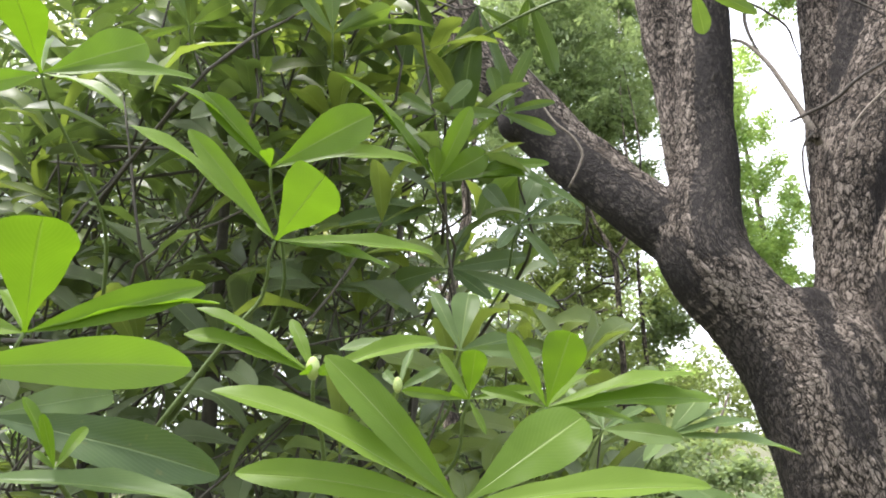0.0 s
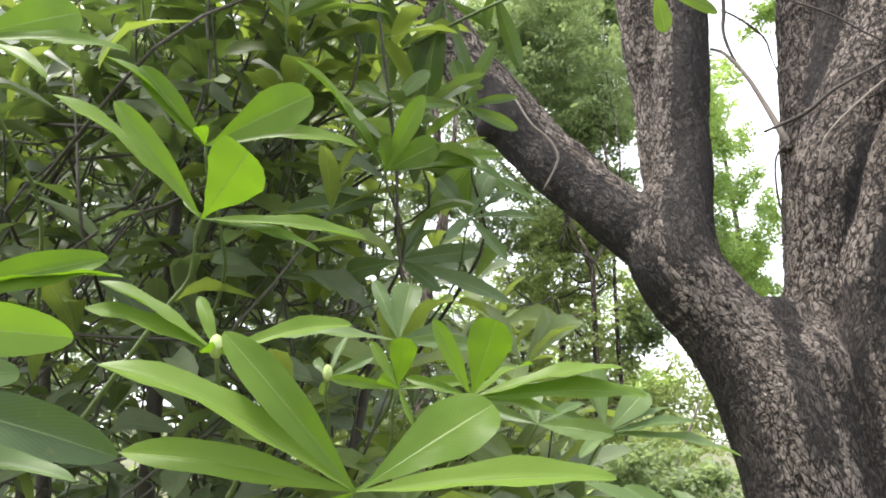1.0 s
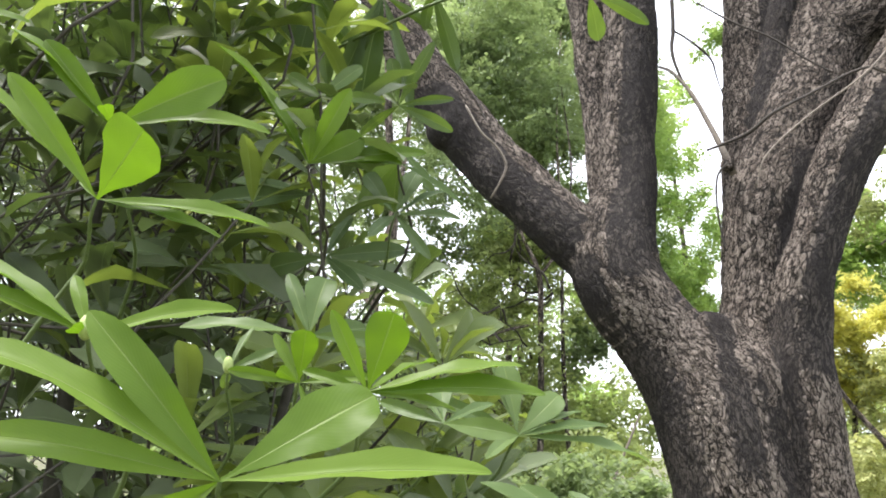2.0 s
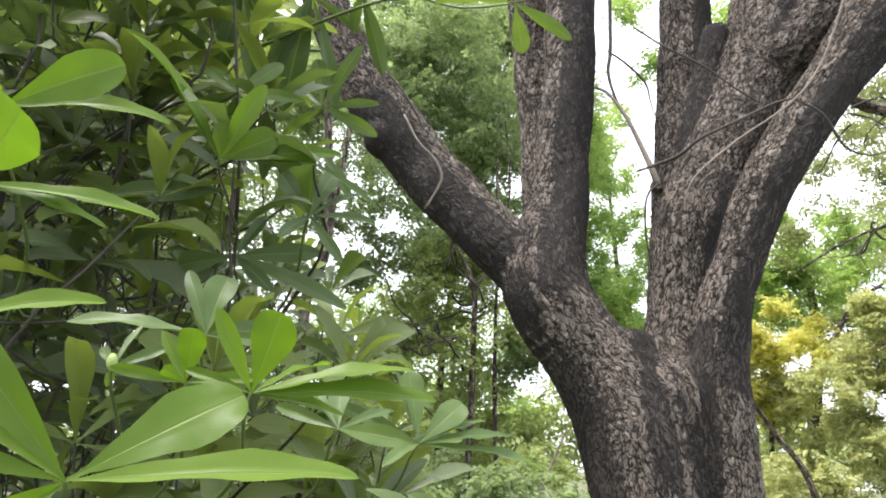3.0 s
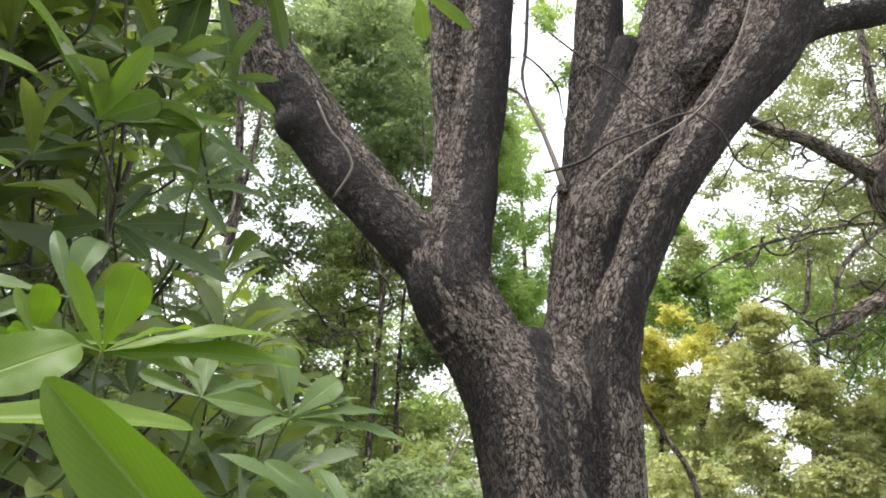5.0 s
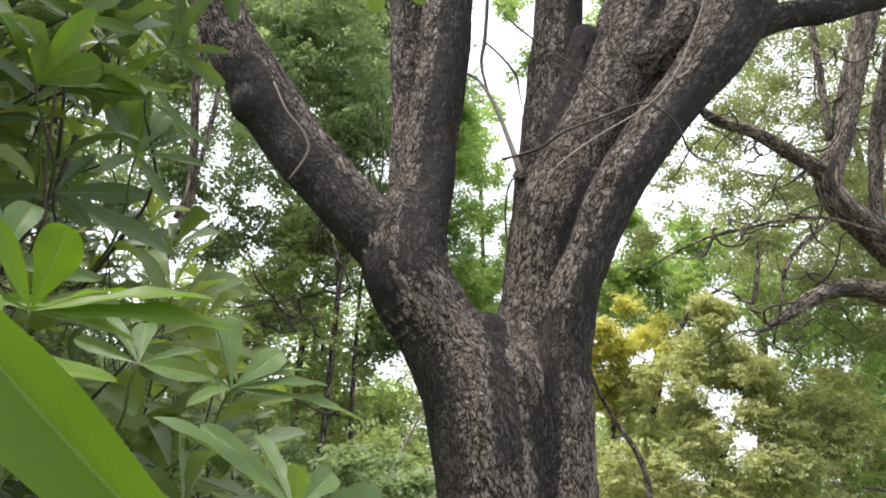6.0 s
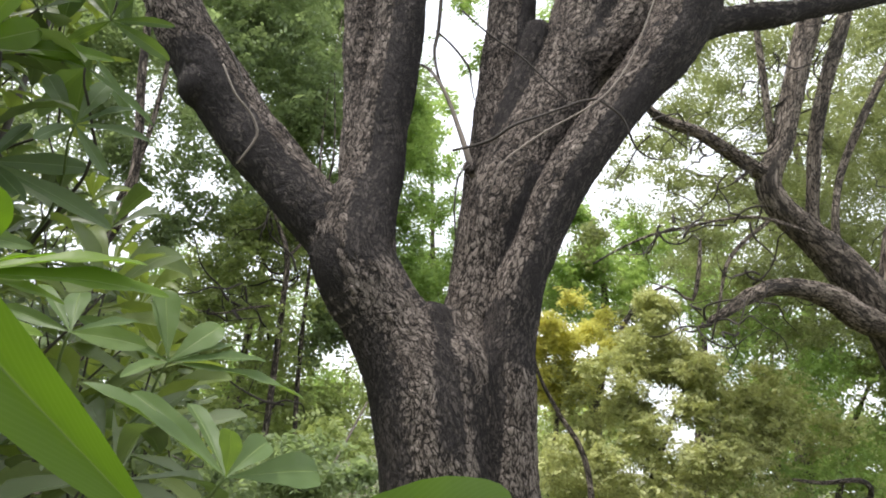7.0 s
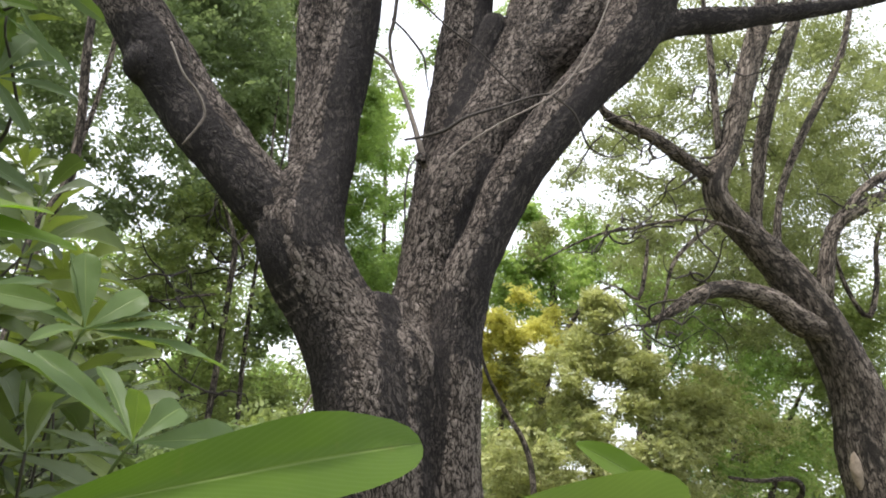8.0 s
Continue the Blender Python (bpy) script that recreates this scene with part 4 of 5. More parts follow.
tree("slender_tree", "slender tree with thin straight trunk and light green crown", (1.25, 10.0, 0.0),
     [[(1.25, 10.0, -0.05, 0.06), (1.221, 10.000, 0.688, 0.048), (1.100, 10.000, 2.045, 0.050), (1.047, 10.000, 3.206, 0.044), (1.049, 10.200, 4.502, 0.035), (0.967, 10.200, 6.007, 0.024), (1.1, 11.0, 8.0, 0.012)],
      [(1.05, 10.1, 4.0, 0.03), (1.8, 11, 4.8, 0.02), (2.9, 12, 5.4, 0.01)]],
     [([(0.9, 11.5, 6.3, 0.72, 0.94, 1.18, 320), (1.3, 12.0, 9.0, 1.20, 0.96, 0.90, 260), (1.4, 11.5, 3.0, 0.51, 0.41, 0.51, 110)], FAR_DARK, 0.10, 14, 0.5),
      ([(2.8, 12.5, 6.6, 0.45, 0.56, 0.80, 260), (2.6, 12.5, 5.3, 0.58, 0.62, 0.78, 300), (3.1, 13.0, 4.5, 0.62, 0.48, 0.55, 220), (2.6, 12.5, 7.8, 0.4, 0.4, 0.5, 90), (2.92, 11.0, 9.20, 0.38, 0.5, 0.43, 26), (3.54, 11.0, 8.01, 0.30, 0.5, 0.37, 40), (4.65, 11.0, 9.03, 0.33, 0.5, 0.48, 60), (3.23, 11.0, 8.70, 0.28, 0.5, 0.38, 14), (3.57, 13.0, 5.67, 0.41, 0.5, 0.61, 60), (3.79, 14.0, 4.52, 0.54, 0.5, 0.43, 90)], FAR_BRIGHT, 0.08, 16, 0.45)], slim=0.6)

tree("leaning_tree", "small tree with pale twisting trunk behind the shrub", (-0.95, 6.2, 0.0),
     [[(-0.98, 6.2, -0.05, 0.10), (-0.95, 6.2, 1.2, 0.085), (-0.917, 6.200, 2.623, 0.062), (-0.905, 6.200, 2.843, 0.065), (-0.811, 6.200, 3.104, 0.063), (-0.804, 6.200, 3.561, 0.050), (-0.889, 6.200, 4.199, 0.046), (-0.929, 6.200, 4.692, 0.039), (-0.961, 6.200, 5.100, 0.032)],
      [(-0.870, 6.200, 3.162, 0.034), (-0.819, 6.200, 3.348, 0.032), (-0.762, 6.200, 3.648, 0.028), (-0.718, 6.200, 4.215, 0.028), (-0.722, 6.200, 4.657, 0.021), (-0.698, 6.200, 5.087, 0.016)],
      [(-0.9, 6.2, 2.6, 0.04), (-1.3, 6.8, 3.1, 0.025), (-1.8, 7.5, 3.6, 0.012)]],
     [([(-1.6, 7.5, 5.0, 0.62, 0.50, 0.51, 200), (-1.1, 7.5, 5.6, 0.44, 0.36, 0.33, 90), (-1.16, 9.0, 5.12, 0.7, 0.5, 0.7, 40), (-1.65, 9.0, 4.43, 0.6, 0.5, 0.5, 60), (-0.55, 9.0, 4.51, 0.5, 0.5, 0.5, 36), (-1.54, 9.0, 5.80, 0.9, 0.5, 0.5, 150), (-1.9, 8.0, 2.3, 0.87, 0.70, 0.65, 240), (-1.0, 8.5, 1.5, 0.92, 0.74, 0.58, 240), (-2.6, 8.0, 4.2, 0.86, 0.68, 0.86, 260)], FAR_DARK, 0.07, 14, 0.4)], slim=0.75)

tree("spreading_tree", "old spreading tree with crooked rough limbs and feathery foliage", (8.45, 7.0, 0.0),
     [[(8.62, 7.0, -0.1, 0.56), (8.50, 7.000, 0.6, 0.45), (8.261, 7.000, 1.535, 0.371), (8.111, 7.000, 2.048, 0.348), (7.919, 7.000, 2.686, 0.291), (7.544, 7.000, 3.312, 0.265), (7.221, 7.000, 3.674, 0.258), (6.795, 7.000, 4.051, 0.209), (6.314, 7.000, 4.357, 0.161), (5.989, 7.000, 4.571, 0.147), (5.822, 7.000, 4.802, 0.140), (5.868, 7.000, 5.063, 0.135), (5.997, 7.000, 5.348, 0.136), (6.137, 7.000, 5.907, 0.129), (6.309, 7.000, 6.575, 0.128), (6.490, 7.000, 7.194, 0.138), (6.680, 7.000, 8.013, 0.127)],
      [(5.787, 7.000, 4.951, 0.100), (5.566, 7.000, 5.027, 0.086), (5.282, 7.000, 5.138, 0.083), (4.884, 7.000, 5.287, 0.075), (4.576, 7.000, 5.321, 0.071), (4.347, 7.000, 5.374, 0.064), (4.191, 7.000, 5.494, 0.038), (4.030, 7.000, 5.696, 0.019)],
      [(6.666, 7.200, 4.315, 0.083), (6.605, 7.200, 4.666, 0.077), (6.623, 7.200, 5.040, 0.077), (6.678, 7.200, 5.661, 0.086), (6.856, 7.200, 6.420, 0.096), (7.099, 7.200, 7.151, 0.094), (7.305, 7.200, 7.818, 0.085), (7.471, 7.200, 8.590, 0.071)],
      [(7.36, 6.95, 3.40, 0.16), (7.05, 6.88, 3.40, 0.155), (6.744, 6.800, 3.433, 0.145), (6.499, 6.800, 3.551, 0.129), (6.176, 6.800, 3.602, 0.105), (5.783, 6.800, 3.585, 0.091), (5.405, 6.800, 3.437, 0.077), (5.115, 6.800, 3.232, 0.055), (4.869, 6.800, 3.070, 0.021)],
      [(7.347, 6.900, 3.750, 0.115), (7.402, 6.900, 4.109, 0.106), (7.459, 6.900, 4.477, 0.097), (7.625, 6.900, 4.789, 0.091), (7.961, 6.900, 5.024, 0.089), (8.460, 6.900, 5.324, 0.084), (9.194, 6.900, 5.704, 0.068)],
      [(7.692, 6.900, 4.854, 0.071), (7.920, 6.900, 5.166, 0.064), (8.171, 6.900, 5.407, 0.062), (8.529, 6.900, 5.646, 0.059), (9.334, 6.900, 6.130, 0.038)],
      [(5.871, 7.000, 5.376, 0.044), (5.824, 7.000, 5.748, 0.041), (5.766, 7.000, 6.186, 0.045), (5.708, 7.000, 6.633, 0.042), (5.649, 7.000, 7.009, 0.035), (5.552, 7.000, 7.542, 0.025)],
      [(6.98, 7.10, 3.95, 0.06), (7.08, 7.35, 4.55, 0.052), (7.415, 7.600, 5.414, 0.05), (7.772, 7.600, 6.242, 0.055), (8.093, 7.600, 6.843, 0.056), (8.429, 7.600, 7.475, 0.053), (8.611, 7.600, 7.991, 0.046), (8.817, 7.600, 8.920, 0.034)],
      [(5.995, 6.600, 4.187, 0.025), (5.452, 6.600, 4.254, 0.019), (5.006, 6.600, 4.180, 0.018), (4.443, 6.600, 3.975, 0.018), (4.041, 6.600, 3.826, 0.014), (3.661, 6.600, 3.601, 0.011), (3.420, 6.600, 3.426, 0.008)],
      [(5.468, 6.600, 4.224, 0.025), (5.174, 6.600, 3.959, 0.024), (4.950, 6.600, 3.665, 0.021), (4.859, 6.600, 3.223, 0.015), (4.769, 6.600, 2.853, 0.009)],
      [(4.629, 6.600, 3.888, 0.012), (4.620, 6.600, 3.604, 0.024), (4.547, 6.600, 3.230, 0.020), (4.339, 6.600, 3.301, 0.012), (4.070, 6.600, 3.336, 0.006)],
      [(8.338, 6.900, 4.914, 0.029), (8.222, 6.900, 4.554, 0.032), (8.216, 6.900, 4.113, 0.035), (8.080, 6.900, 3.662, 0.038), (7.857, 6.900, 3.766, 0.031), (7.643, 6.900, 4.082, 0.028), (7.545, 6.900, 4.350, 0.021)]],
     [([(6.5, 8.2, 5.3, 0.96, 0.77, 0.52, 126), (7.9, 8.5, 6.8, 0.97, 0.77, 0.97, 238), (5.4, 7.8, 6.4, 0.78, 0.63, 0.50, 126), (6.9, 8.0, 7.7, 1.16, 0.93, 0.62, 193), (5.1, 7.8, 5.5, 0.55, 0.44, 0.35, 37), (7.9, 8.0, 4.8, 1.10, 0.88, 0.81, 209), (9.1, 8.2, 7.3, 1.30, 1.04, 1.30, 193), (6.6, 9.0, 4.8, 0.94, 0.75, 0.39, 60), (8.4, 8.8, 3.9, 1.09, 0.87, 0.62, 193)], FAR_OLIVE, 0.062, 16, 0.45),
      ([(10.0, 9.0, 9.2, 1.08, 0.87, 0.79, 149), (10.7, 9.0, 7.6, 0.97, 0.93, 1.16, 193), (9.7, 9.5, 7.9, 0.89, 0.71, 0.89, 134), (6.5, 9.0, 7.7, 0.70, 0.56, 0.61, 67), (6.3, 9.5, 7.2, 0.62, 0.50, 0.62, 60), (8.9, 10.0, 6.5, 1.27, 1.01, 0.58, 134), (10.7, 9.5, 6.2, 1.17, 0.94, 0.68, 149), (9.5, 10.5, 6.2, 1.6, 1.0, 1.0, 246), (11.0, 10.5, 7.0, 1.5, 1.0, 1.2, 246), (8.2, 11.0, 5.2, 1.4, 1.0, 0.8, 97), (7.6, 9.4, 4.2, 1.1, 0.9, 0.6, 193), (10.45, 9.5, 6.99, 1.0, 0.8, 0.8, 172), (9.87, 9.5, 9.12, 1.0, 0.8, 0.8, 149), (11.33, 9.5, 8.75, 0.9, 0.8, 0.9, 149), (8.8, 9.4, 5.4, 1.2, 0.9, 0.7, 223)], FAR_OLIVE, 0.062, 16, 0.45)], bark=BARK_FAR)

tree("bright_tree", "bright green broad-leaved tree in the distance", (7.6, 14.2, 0.0),
     [[(7.6, 14.2, -0.05, 0.16), (7.5, 14.2, 2.5, 0.13), (7.7, 14.3, 4.5, 0.09), (7.4, 14.2, 6.2, 0.03)], [(7.6, 14.2, 3.5, 0.07), (8.6, 14.6, 5.0, 0.05), (9.9, 15.0, 5.9, 0.02)]],
     [([(7.0, 14.0, 5.2, 0.85, 0.64, 0.80, 380), (8.2, 14.5, 6.4, 0.73, 0.59, 0.61, 130), (9.9, 15.0, 5.8, 1.40, 1.12, 0.76, 260), (6.6, 14.0, 6.4, 0.47, 0.37, 0.47, 60)], FAR_BRIGHT, 0.10, 14, 0.5)])

tree("yellowing_bush", "tall airy bush with yellowing autumn leaves", (5.7, 12.2, 0.0),
     [[(5.7, 12.2, -0.05, 0.06), (5.7, 12.2, 1.6, 0.045), (5.8, 12.1, 3.6, 0.015)]],
     [([(5.50, 12.0, 3.65, 0.62, 0.50, 0.42, 190), (6.0, 12.0, 3.3, 0.62, 0.50, 0.45, 180), (5.7, 12.0, 2.75, 0.5, 0.45, 0.40, 120), (6.5, 12.3, 3.8, 0.5, 0.4, 0.35, 90), (5.0, 12.2, 3.1, 0.4, 0.4, 0.5, 80)], FAR_YELLOW, 0.085, 14, 0.40),
      ([(5.8, 11.8, 2.9, 0.7, 0.5, 0.6, 120), (6.0, 12.0, 1.7, 0.8, 0.6, 0.7, 150)], FAR_PALE, 0.085, 14, 0.40)])

tree("pale_bush", "large pale yellow-green bush lit from above", (6.0, 10.4, 0.0),
     [[(5.1, 9.5, -0.05, 0.06), (5.029, 9.500, 1.078, 0.046), (4.849, 9.500, 1.713, 0.038), (4.518, 9.600, 2.195, 0.030), (4.170, 9.600, 2.756, 0.022), (4.068, 9.600, 3.361, 0.012)],
      [(6.4, 10.6, -0.05, 0.09), (6.6, 10.6, 1.4, 0.06), (7.2, 10.6, 3.0, 0.02)]],
     [([(6.6, 10.6, 3.4, 0.75, 0.60, 0.50, 298), (7.6, 10.2, 3.0, 0.96, 0.76, 0.55, 361), (5.8, 10.3, 2.6, 0.62, 0.50, 0.55, 234), (6.8, 9.9, 2.1, 1.07, 0.85, 0.52, 361), (8.5, 10.0, 2.3, 0.96, 0.77, 0.75, 319), (5.4, 10.3, 1.5, 0.90, 0.77, 0.65, 276), (7.0, 9.9, 1.1, 1.30, 1.0, 0.65, 446), (6.36, 10.4, 3.95, 0.45, 0.4, 0.35, 138)], FAR_PALE, 0.074, 16, 0.32)], category="bush")

tree("green_thicket", "thicket of layered green branches", (9.6, 11.4, 0.0),
     [[(9.6, 11.4, -0.05, 0.09), (9.5, 11.4, 2.2, 0.06), (9.6, 11.6, 4.2, 0.02)], [(10.4, 11.4, -0.05, 0.08), (11.2, 11.5, 2.5, 0.05), (12.0, 11.5, 4.0, 0.02)],
      [(9.58, 11.4, 0.9, 0.05), (9.388, 9.6, 1.30, 0.045), (8.982, 8.9, 1.55, 0.040), (8.480, 8.600, 1.668, 0.035), (7.896, 8.600, 1.588, 0.030), (7.426, 8.600, 1.597, 0.020)]],
     [([(9.7, 11.5, 3.7, 1.28, 1.02, 0.88, 336), (9.5, 11.0, 2.3, 1.56, 1.25, 1.10, 403), (9.3, 12.0, 4.5, 1.23, 0.98, 0.72, 269)], FAR_BRIGHT, 0.085, 16, 0.5), ([(12.1, 11.5, 3.4, 1.72, 1.37, 1.72, 319), (11.88, 10.5, 5.17, 1.0, 0.9, 0.8, 336), (12.20, 10.5, 3.43, 1.1, 0.9, 0.9, 353), (10.63, 10.5, 3.93, 0.8, 0.7, 0.7, 218)], FAR_GREEN, 0.09, 16, 0.5)], category="bush")

tree("wood_edge_tree", "dense low-branched tree at the wood's edge", (0.8, 16.2, 0.0),
     [[(0.8, 16.2, -0.05, 0.14), (0.9, 16.2, 2.5, 0.11), (0.7, 16.2, 5.0, 0.05)], [(0.85, 16.2, 2.0, 0.06), (1.9, 16.5, 3.6, 0.04), (2.8, 17, 5.0, 0.015)], [(0.85, 16.2, 1.6, 0.06), (-0.4, 16, 3.2, 0.04), (-1.6, 15.7, 4.0, 0.015)]],
     [([(-0.8, 16.0, 3.9, 1.49, 1.19, 0.92, 60), (0.9, 16.5, 3.2, 1.55, 1.24, 1.19, 190), (2.6, 17.0, 4.5, 1.53, 1.23, 1.15, 190), (-1.9, 15.5, 2.8, 1.29, 1.21, 1.51, 220)], FAR_BRIGHT, 0.10, 16, 0.6),
      ([(0.2, 15.5, 1.5, 1.73, 1.38, 1.19, 340), (2.3, 16.0, 1.5, 1.60, 1.28, 1.15, 300)], FAR_GREEN, 0.12, 14, 0.6)], slim=0.6)

tree("tall_tree", "tall tree with a dark dense crown of small leaves", (0.6, 13.4, 0.0),
     [[(0.6, 13.4, -0.05, 0.10), (0.5, 13.4, 3.0, 0.08), (0.7, 13.4, 6.5, 0.05), (0.5, 13.3, 9.6, 0.03)], [(0.6, 13.4, 5.0, 0.07), (-0.4, 13.2, 6.2, 0.05), (-1.3, 13, 7.2, 0.02)], [(0.65, 13.4, 5.4, 0.06), (1.2, 13.6, 7.0, 0.04), (1.5, 13.5, 8.8, 0.02)]],
     [([(0.3, 13.0, 5.4, 0.9, 0.87, 0.6, 108), (1.3, 14.0, 5.8, 1.18, 0.95, 0.86, 312), (-1.2, 13.0, 7.6, 1.09, 0.87, 0.60, 180), (-0.1, 13.0, 9.3, 1.58, 1.26, 1.26, 504), (1.4, 13.5, 8.6, 1.20, 1.22, 1.53, 504)], FAR_DARK, 0.088, 16, 0.5)], slim=0.8)

tree("light_green_tree", "narrow light green tree seen through the fork", (4.4, 16.0, 0.0),
     [[(4.4, 16.0, -0.05, 0.12), (4.5, 16.0, 3.0, 0.09), (4.2, 15.8, 6.0, 0.05), (3.7, 15.2, 8.8, 0.02)]],
     [([(4.5, 16.0, 5.6, 0.88, 0.80, 1.00, 200), (5.0, 16.0, 4.1, 0.99, 0.79, 0.99, 150), (3.6, 15.0, 8.1, 0.49, 1.08, 1.35, 160)], FAR_BRIGHT, 0.10, 16, 0.5)])

tree("far_tree", "broad distant tree with soft olive foliage", (12.0, 17.2, 0.0),
     [[(12.0, 17.2, -0.05, 0.2), (12.1, 17.2, 3.5, 0.15), (12.0, 17.2, 6.8, 0.06)], [(12.0, 17.2, 3.2, 0.09), (10.4, 17.2, 5.2, 0.06), (8.9, 17.1, 5.9, 0.02)], [(12.1, 17.2, 3.6, 0.09), (14.0, 17.1, 5.8, 0.06), (15.8, 17, 7.4, 0.02)]],
     [([(8.8, 17.0, 5.3, 1.66, 1.33, 0.83, 182), (11.7, 17.0, 7.7, 1.76, 1.41, 1.18, 182), (14.2, 17.0, 7.3, 2.10, 1.68, 1.20, 210), (11.0, 18.0, 6.9, 1.67, 1.33, 1.06, 154), (16.3, 17.0, 7.4, 1.84, 1.72, 2.14, 210)], FAR_OLIVE, 0.12, 12, 0.6)])

tree("feathery_tree", "tall feathery-leaved tree against the white sky", (11.6, 13.0, 0.0),
     [[(11.6, 13.0, -0.05, 0.2), (11.5, 13.0, 3.0, 0.16), (11.8, 13.0, 6.5, 0.11), (11.4, 13.0, 9.4, 0.05)], [(11.7, 13, 5.5, 0.09), (10.2, 13, 7.4, 0.06), (8.8, 13, 7.6, 0.02)], [(11.8, 13, 6.5, 0.08), (12.6, 13, 9.0, 0.05), (12.9, 13, 11.4, 0.02)]],
     [([(10.2, 13.0, 9.4, 1.56, 1.25, 0.72, 90), (11.7, 13.0, 8.1, 1.32, 1.06, 0.96, 150), (8.6, 13.0, 7.3, 1.02, 0.82, 0.57, 52), (6.51, 12.0, 6.75, 0.53, 0.5, 0.53, 34), (7.57, 12.0, 7.70, 0.55, 0.5, 0.66, 40), (8.00, 12.0, 9.54, 0.57, 0.5, 0.57, 40), (6.12, 12.0, 5.67, 0.41, 0.5, 0.41, 40), (12.9, 13.0, 11.1, 1.53, 1.63, 2.04, 195)], FAR_OLIVE, 0.095, 12, 0.55)])

# second crown is pale: backlit brightness behind the shrub put into leaf colour
tree("undergrowth_tree", "bushy dark tree closing the view behind the shrub", (-3.6, 13.2, 0.0),
     [[(-3.6, 13.2, -0.05, 0.16), (-3.5, 13.2, 2.4, 0.12), (-3.7, 13.3, 5.6, 0.03)], [(-3.5, 13.2, 2.0, 0.07), (-4.8, 13.1, 3.6, 0.05), (-6.2, 13, 5.0, 0.02)]],
     [([(-3.4, 13.0, 3.5, 1.70, 1.36, 1.16, 300), (-2.2, 13.0, 1.5, 1.66, 1.33, 0.96, 300), (-4.4, 14.0, 5.6, 1.40, 1.44, 1.10, 200), (-6.0, 13.0, 4.2, 2.17, 2.09, 2.61, 500), (-7.0, 11.0, 3.9, 2.13, 2.27, 2.84, 500)], FAR_DARK, 0.09, 16, 0.5),
      ([(-2.6, 12.0, 7.9, 1.5, 1.3, 0.8, 300), (-4.6, 11.5, 6.6, 1.7, 1.5, 1.4, 520), (-6.6, 11.0, 6.6, 1.9, 1.5, 1.6, 520), (-4.4, 10.5, 4.4, 1.6, 1.4, 1.2, 420), (-3.0, 10.5, 2.4, 1.3, 1.2, 1.2, 320)], FAR_PALE, 0.09, 16, 0.5)], slim=0.7)

tree("undergrowth_bush", "low sprawling green bush under the trees", (1.4, 7.6, 0.0),
     [[(1.4, 7.6, -0.05, 0.03), (1.3, 7.6, 0.5, 0.022), (1.0, 7.6, 1.1, 0.008)], [(1.45, 7.6, -0.05, 0.03), (1.8, 7.5, 0.6, 0.02), (2.4, 7.5, 1.0, 0.008)]],
     [([(0.9, 7.8, 0.8, 0.8, 0.6, 0.5, 114), (1.9, 7.6, 0.7, 0.8, 0.6, 0.45, 114), (2.9, 8.2, 0.8, 0.8, 0.6, 0.5, 102), (0.0, 7.6, 0.9, 0.7, 0.6, 0.5, 90), (0.6, 8.9, 1.1, 0.9, 0.6, 0.6, 132), (-0.7, 8.6, 1.1, 0.9, 0.6, 0.6, 132), (1.11, 6.5, 1.34, 0.45, 0.4, 0.3, 78), (0.58, 6.5, 1.21, 0.45, 0.4, 0.3, 72)], FAR_DARK, 0.075, 12, 0.35)], category="bush")


def add_twigs(name, parent, starts, count, seed, reach=1.0):
    """Thin crooked forking twigs that spring from given places on a tree's branches."""
    rng = np.random.default_rng(seed)
    for k in range(count):
        p = np.array(starts[rng.integers(0, len(starts))]) + rng.normal(0, 0.10, 3)
        d = rng.normal(0, 1, 3) * (1.0, 0.5, 0.7)
        d /= np.linalg.norm(d)
        step, nodes = rng.uniform(0.09, 0.19) * reach, []
        for i in range(8):
            nodes.append((*p, 0.013 * reach * (1 - i / 8.6)))
            d = d + rng.normal(0, 0.50, 3) + (0, 0, 0.05)
            d /= np.linalg.norm(d)
            p = p + d * step
        twig = keep(tube(name, nodes, TWIG, None, 0.05, 5, 0.05, "", k), parent)
        for i in (2, 4, 5):
            q, e, side = np.array(nodes[i][:3]), rng.normal(0, 1, 3), []
            e /= np.linalg.norm(e)
            for j in range(4):
                side.append((*q, nodes[i][3] * 0.6 * (1 - j / 4.4)))
                e = e + rng.normal(0, 0.45, 3)
                e /= np.linalg.norm(e)
                q = q + e * step * 0.8
            keep(tube("side_twig", side, TWIG, None, 0.06, 4, 0.0, "", i), parent)


SPREADING = bpy.data.objects["spreading_tree"]


def bark_wound(place, size, turn):
    """A patch of bare pale wood where bark has come away."""
    bm = bmesh.new()
    bmesh.ops.create_icosphere(bm, subdivisions=4, radius=1.0, matrix=Matrix.Translation(place) @ pose(0, 0, 0, 0, turn, 0) @ Matrix.Diagonal((*size, 1)))
    for v in bm.verts:
        v.co += noise.noise_vector(v.co * 14) * 0.012
    me = bpy.data.meshes.new("bark_wound")
    bm.to_mesh(me)
    bm.free()
    me.shade_smooth()
    keep(link("bark_wound", me, BARE_WOOD, None, "pale bare wood where bark is lost"), SPREADING)


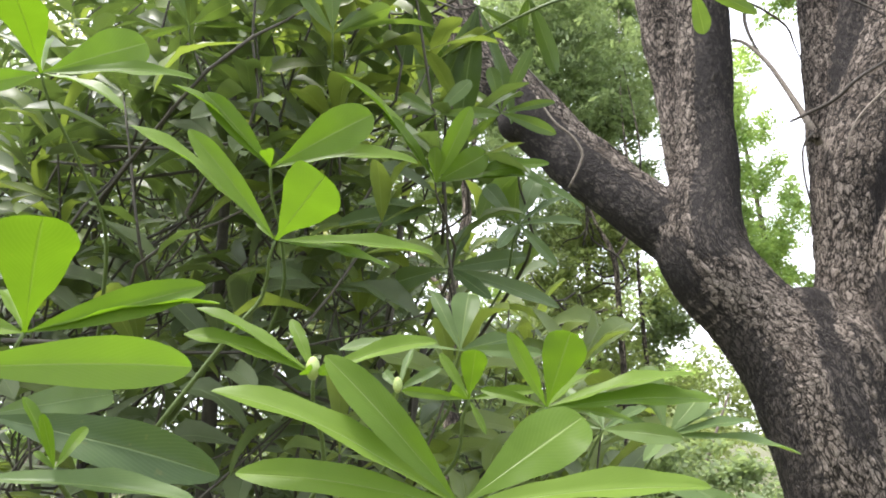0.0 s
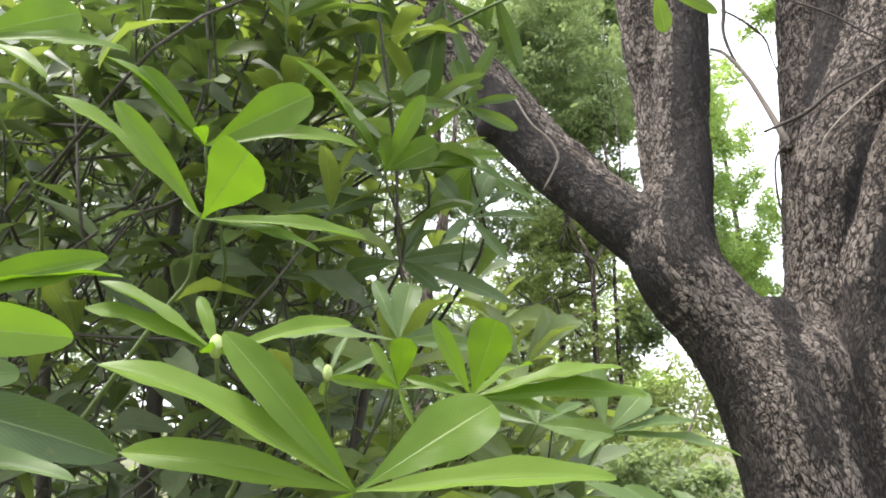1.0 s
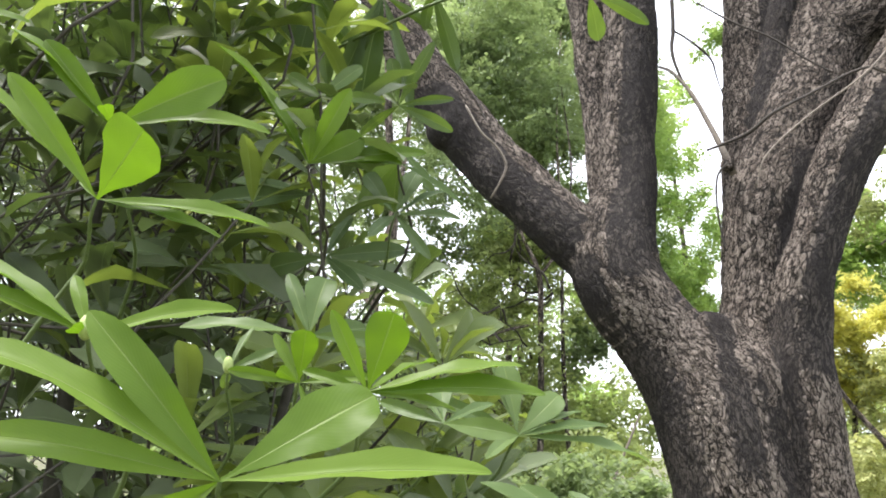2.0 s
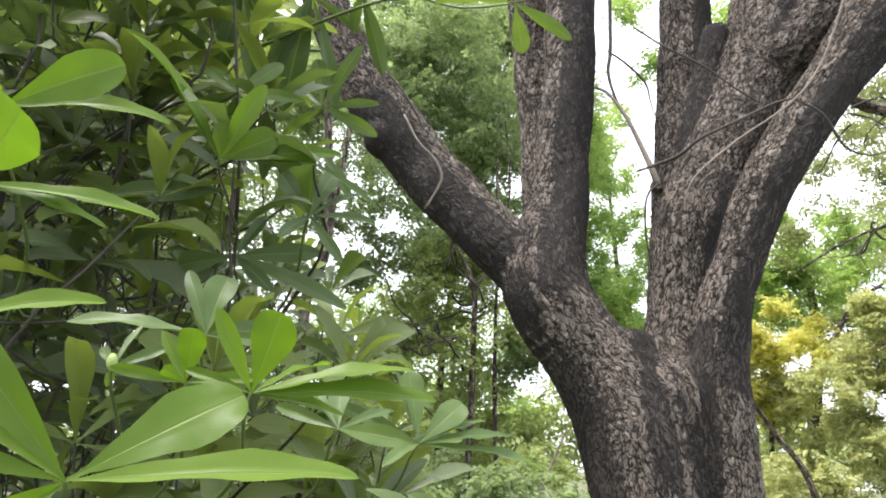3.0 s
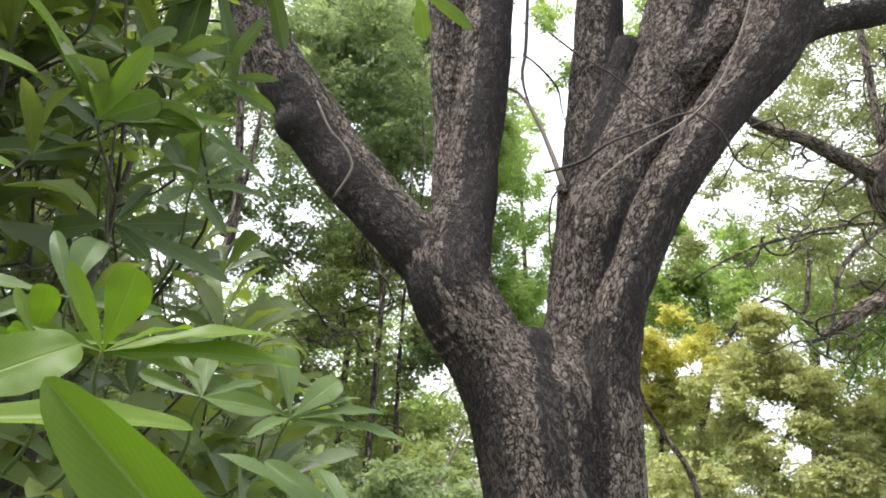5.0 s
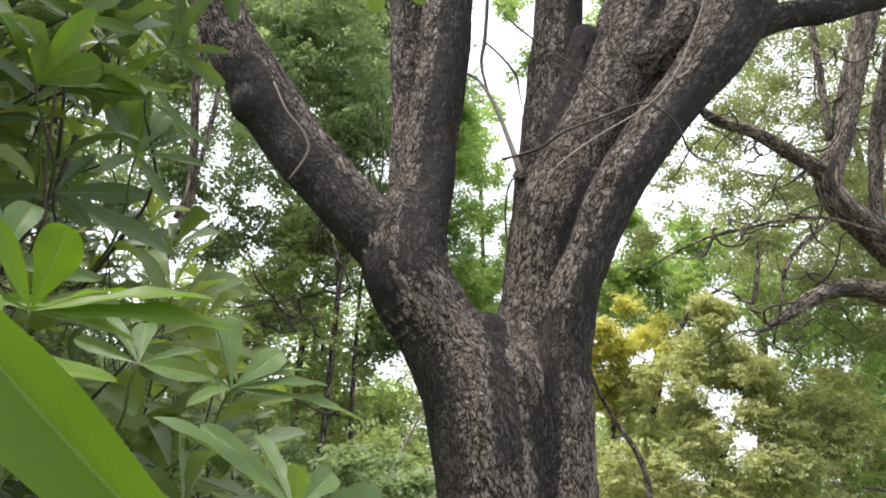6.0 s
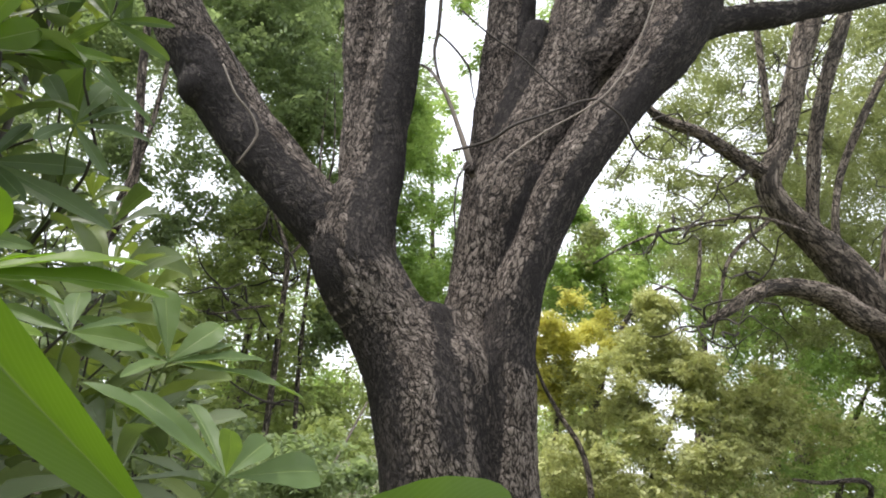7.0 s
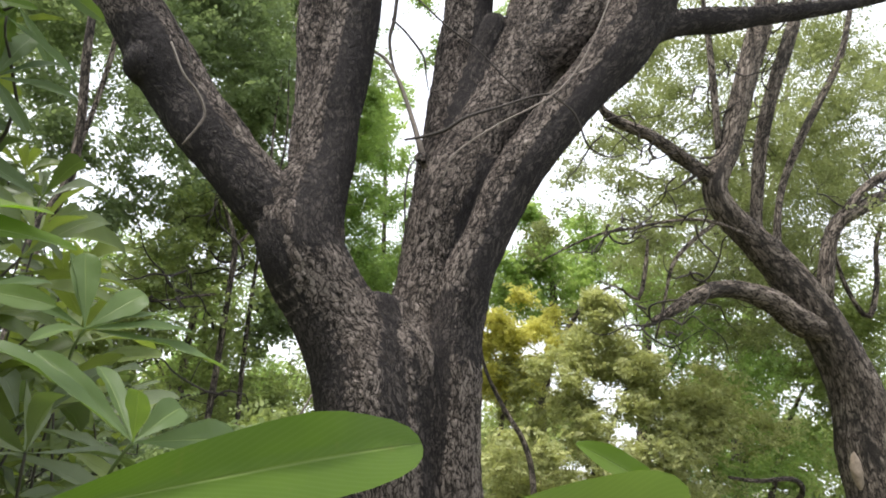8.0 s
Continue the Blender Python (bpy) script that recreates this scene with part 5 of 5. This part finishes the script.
bark_wound((7.573, 6.715, 1.793), (0.075, 0.052, 0.20), -14)
add_twigs("twig", SPREADING, [(5.5, 7.0, 5.0), (4.9, 7.0, 5.15), (4.3, 7.0, 5.3), (5.7, 6.9, 6.2), (6.1, 7.0, 5.9), (5.2, 6.6, 3.45), (4.8, 6.6, 3.1), (6.9, 7.3, 6.3), (7.6, 6.8, 4.9), (5.0, 6.5, 4.1), (4.2, 6.5, 3.85), (7.2, 7.0, 3.9), (8.2, 6.7, 5.3), (6.5, 7.0, 7.1)], 60, 21)
add_twigs("twig", bpy.data.objects["young_tree"], [(0.7, 9.5, 3.4), (0.72, 9.5, 2.6), (0.74, 9.5, 1.9), (0.33, 9.4, 2.97), (-0.05, 9.3, 2.85), (0.9, 9.5, 4.1), (0.45, 9.5, 4.3)], 18, 33, 1.25)

tree("hedge_tree", "leafy tree standing close behind the shrub", (-5.6, 7.6, 0.0),
     [[(-5.6, 7.6, -0.05, 0.12), (-5.5, 7.6, 2.0, 0.09), (-5.6, 7.6, 5.2, 0.03)], [(-5.5, 7.6, 2.2, 0.06), (-6.6, 7.8, 3.6, 0.04), (-7.6, 8.0, 4.6, 0.015)]],
     [([(-5.2, 7.6, 4.8, 1.2, 1.0, 1.0, 420), (-7.2, 8.0, 4.6, 1.4, 1.1, 1.3, 460), (-6.2, 7.8, 2.8, 1.6, 1.1, 1.2, 460), (-3.9, 7.6, 3.4, 1.0, 0.9, 0.9, 300), (-4.0, 7.8, 5.6, 0.9, 0.8, 0.6, 180)], FAR_DARK, 0.095, 14, 0.45)])

# the dead stick that slants across the undergrowth
tagged(tube("dead_stick", [(0.90, 8.5, -0.02, 0.018), (1.16, 8.500, 0.62, 0.017), (1.44, 8.500, 1.30, 0.016), (1.718, 8.500, 1.975, 0.011)], TWIG_PALE, None, 0.06, 7, 0.06), "dry leaning dead branch propped in the undergrowth", "branch")


def far_wood():
    """A belt of woods that closes the horizon."""
    rng = np.random.default_rng(5)
    t = thing("far_wood", (0, 30, 0), "distant hazy belt of mixed green woodland", "wood", kind="structure")
    blobs = []
    for k in range(46):
        a = radians(rng.uniform(-62, 62))
        r = rng.uniform(24, 34)
        blobs.append((r * math.sin(a), r * math.cos(a), rng.uniform(0.4, 3.4), rng.uniform(1.6, 2.8), 1.5, rng.uniform(0.9, 1.7), 130))
    crown("foliage", blobs[:30], FAR_GREEN, t, 0.22, 12, 0.9, 77)
    crown("foliage", blobs[30:], FAR_BRIGHT, t, 0.22, 12, 0.9, 78)


far_wood()
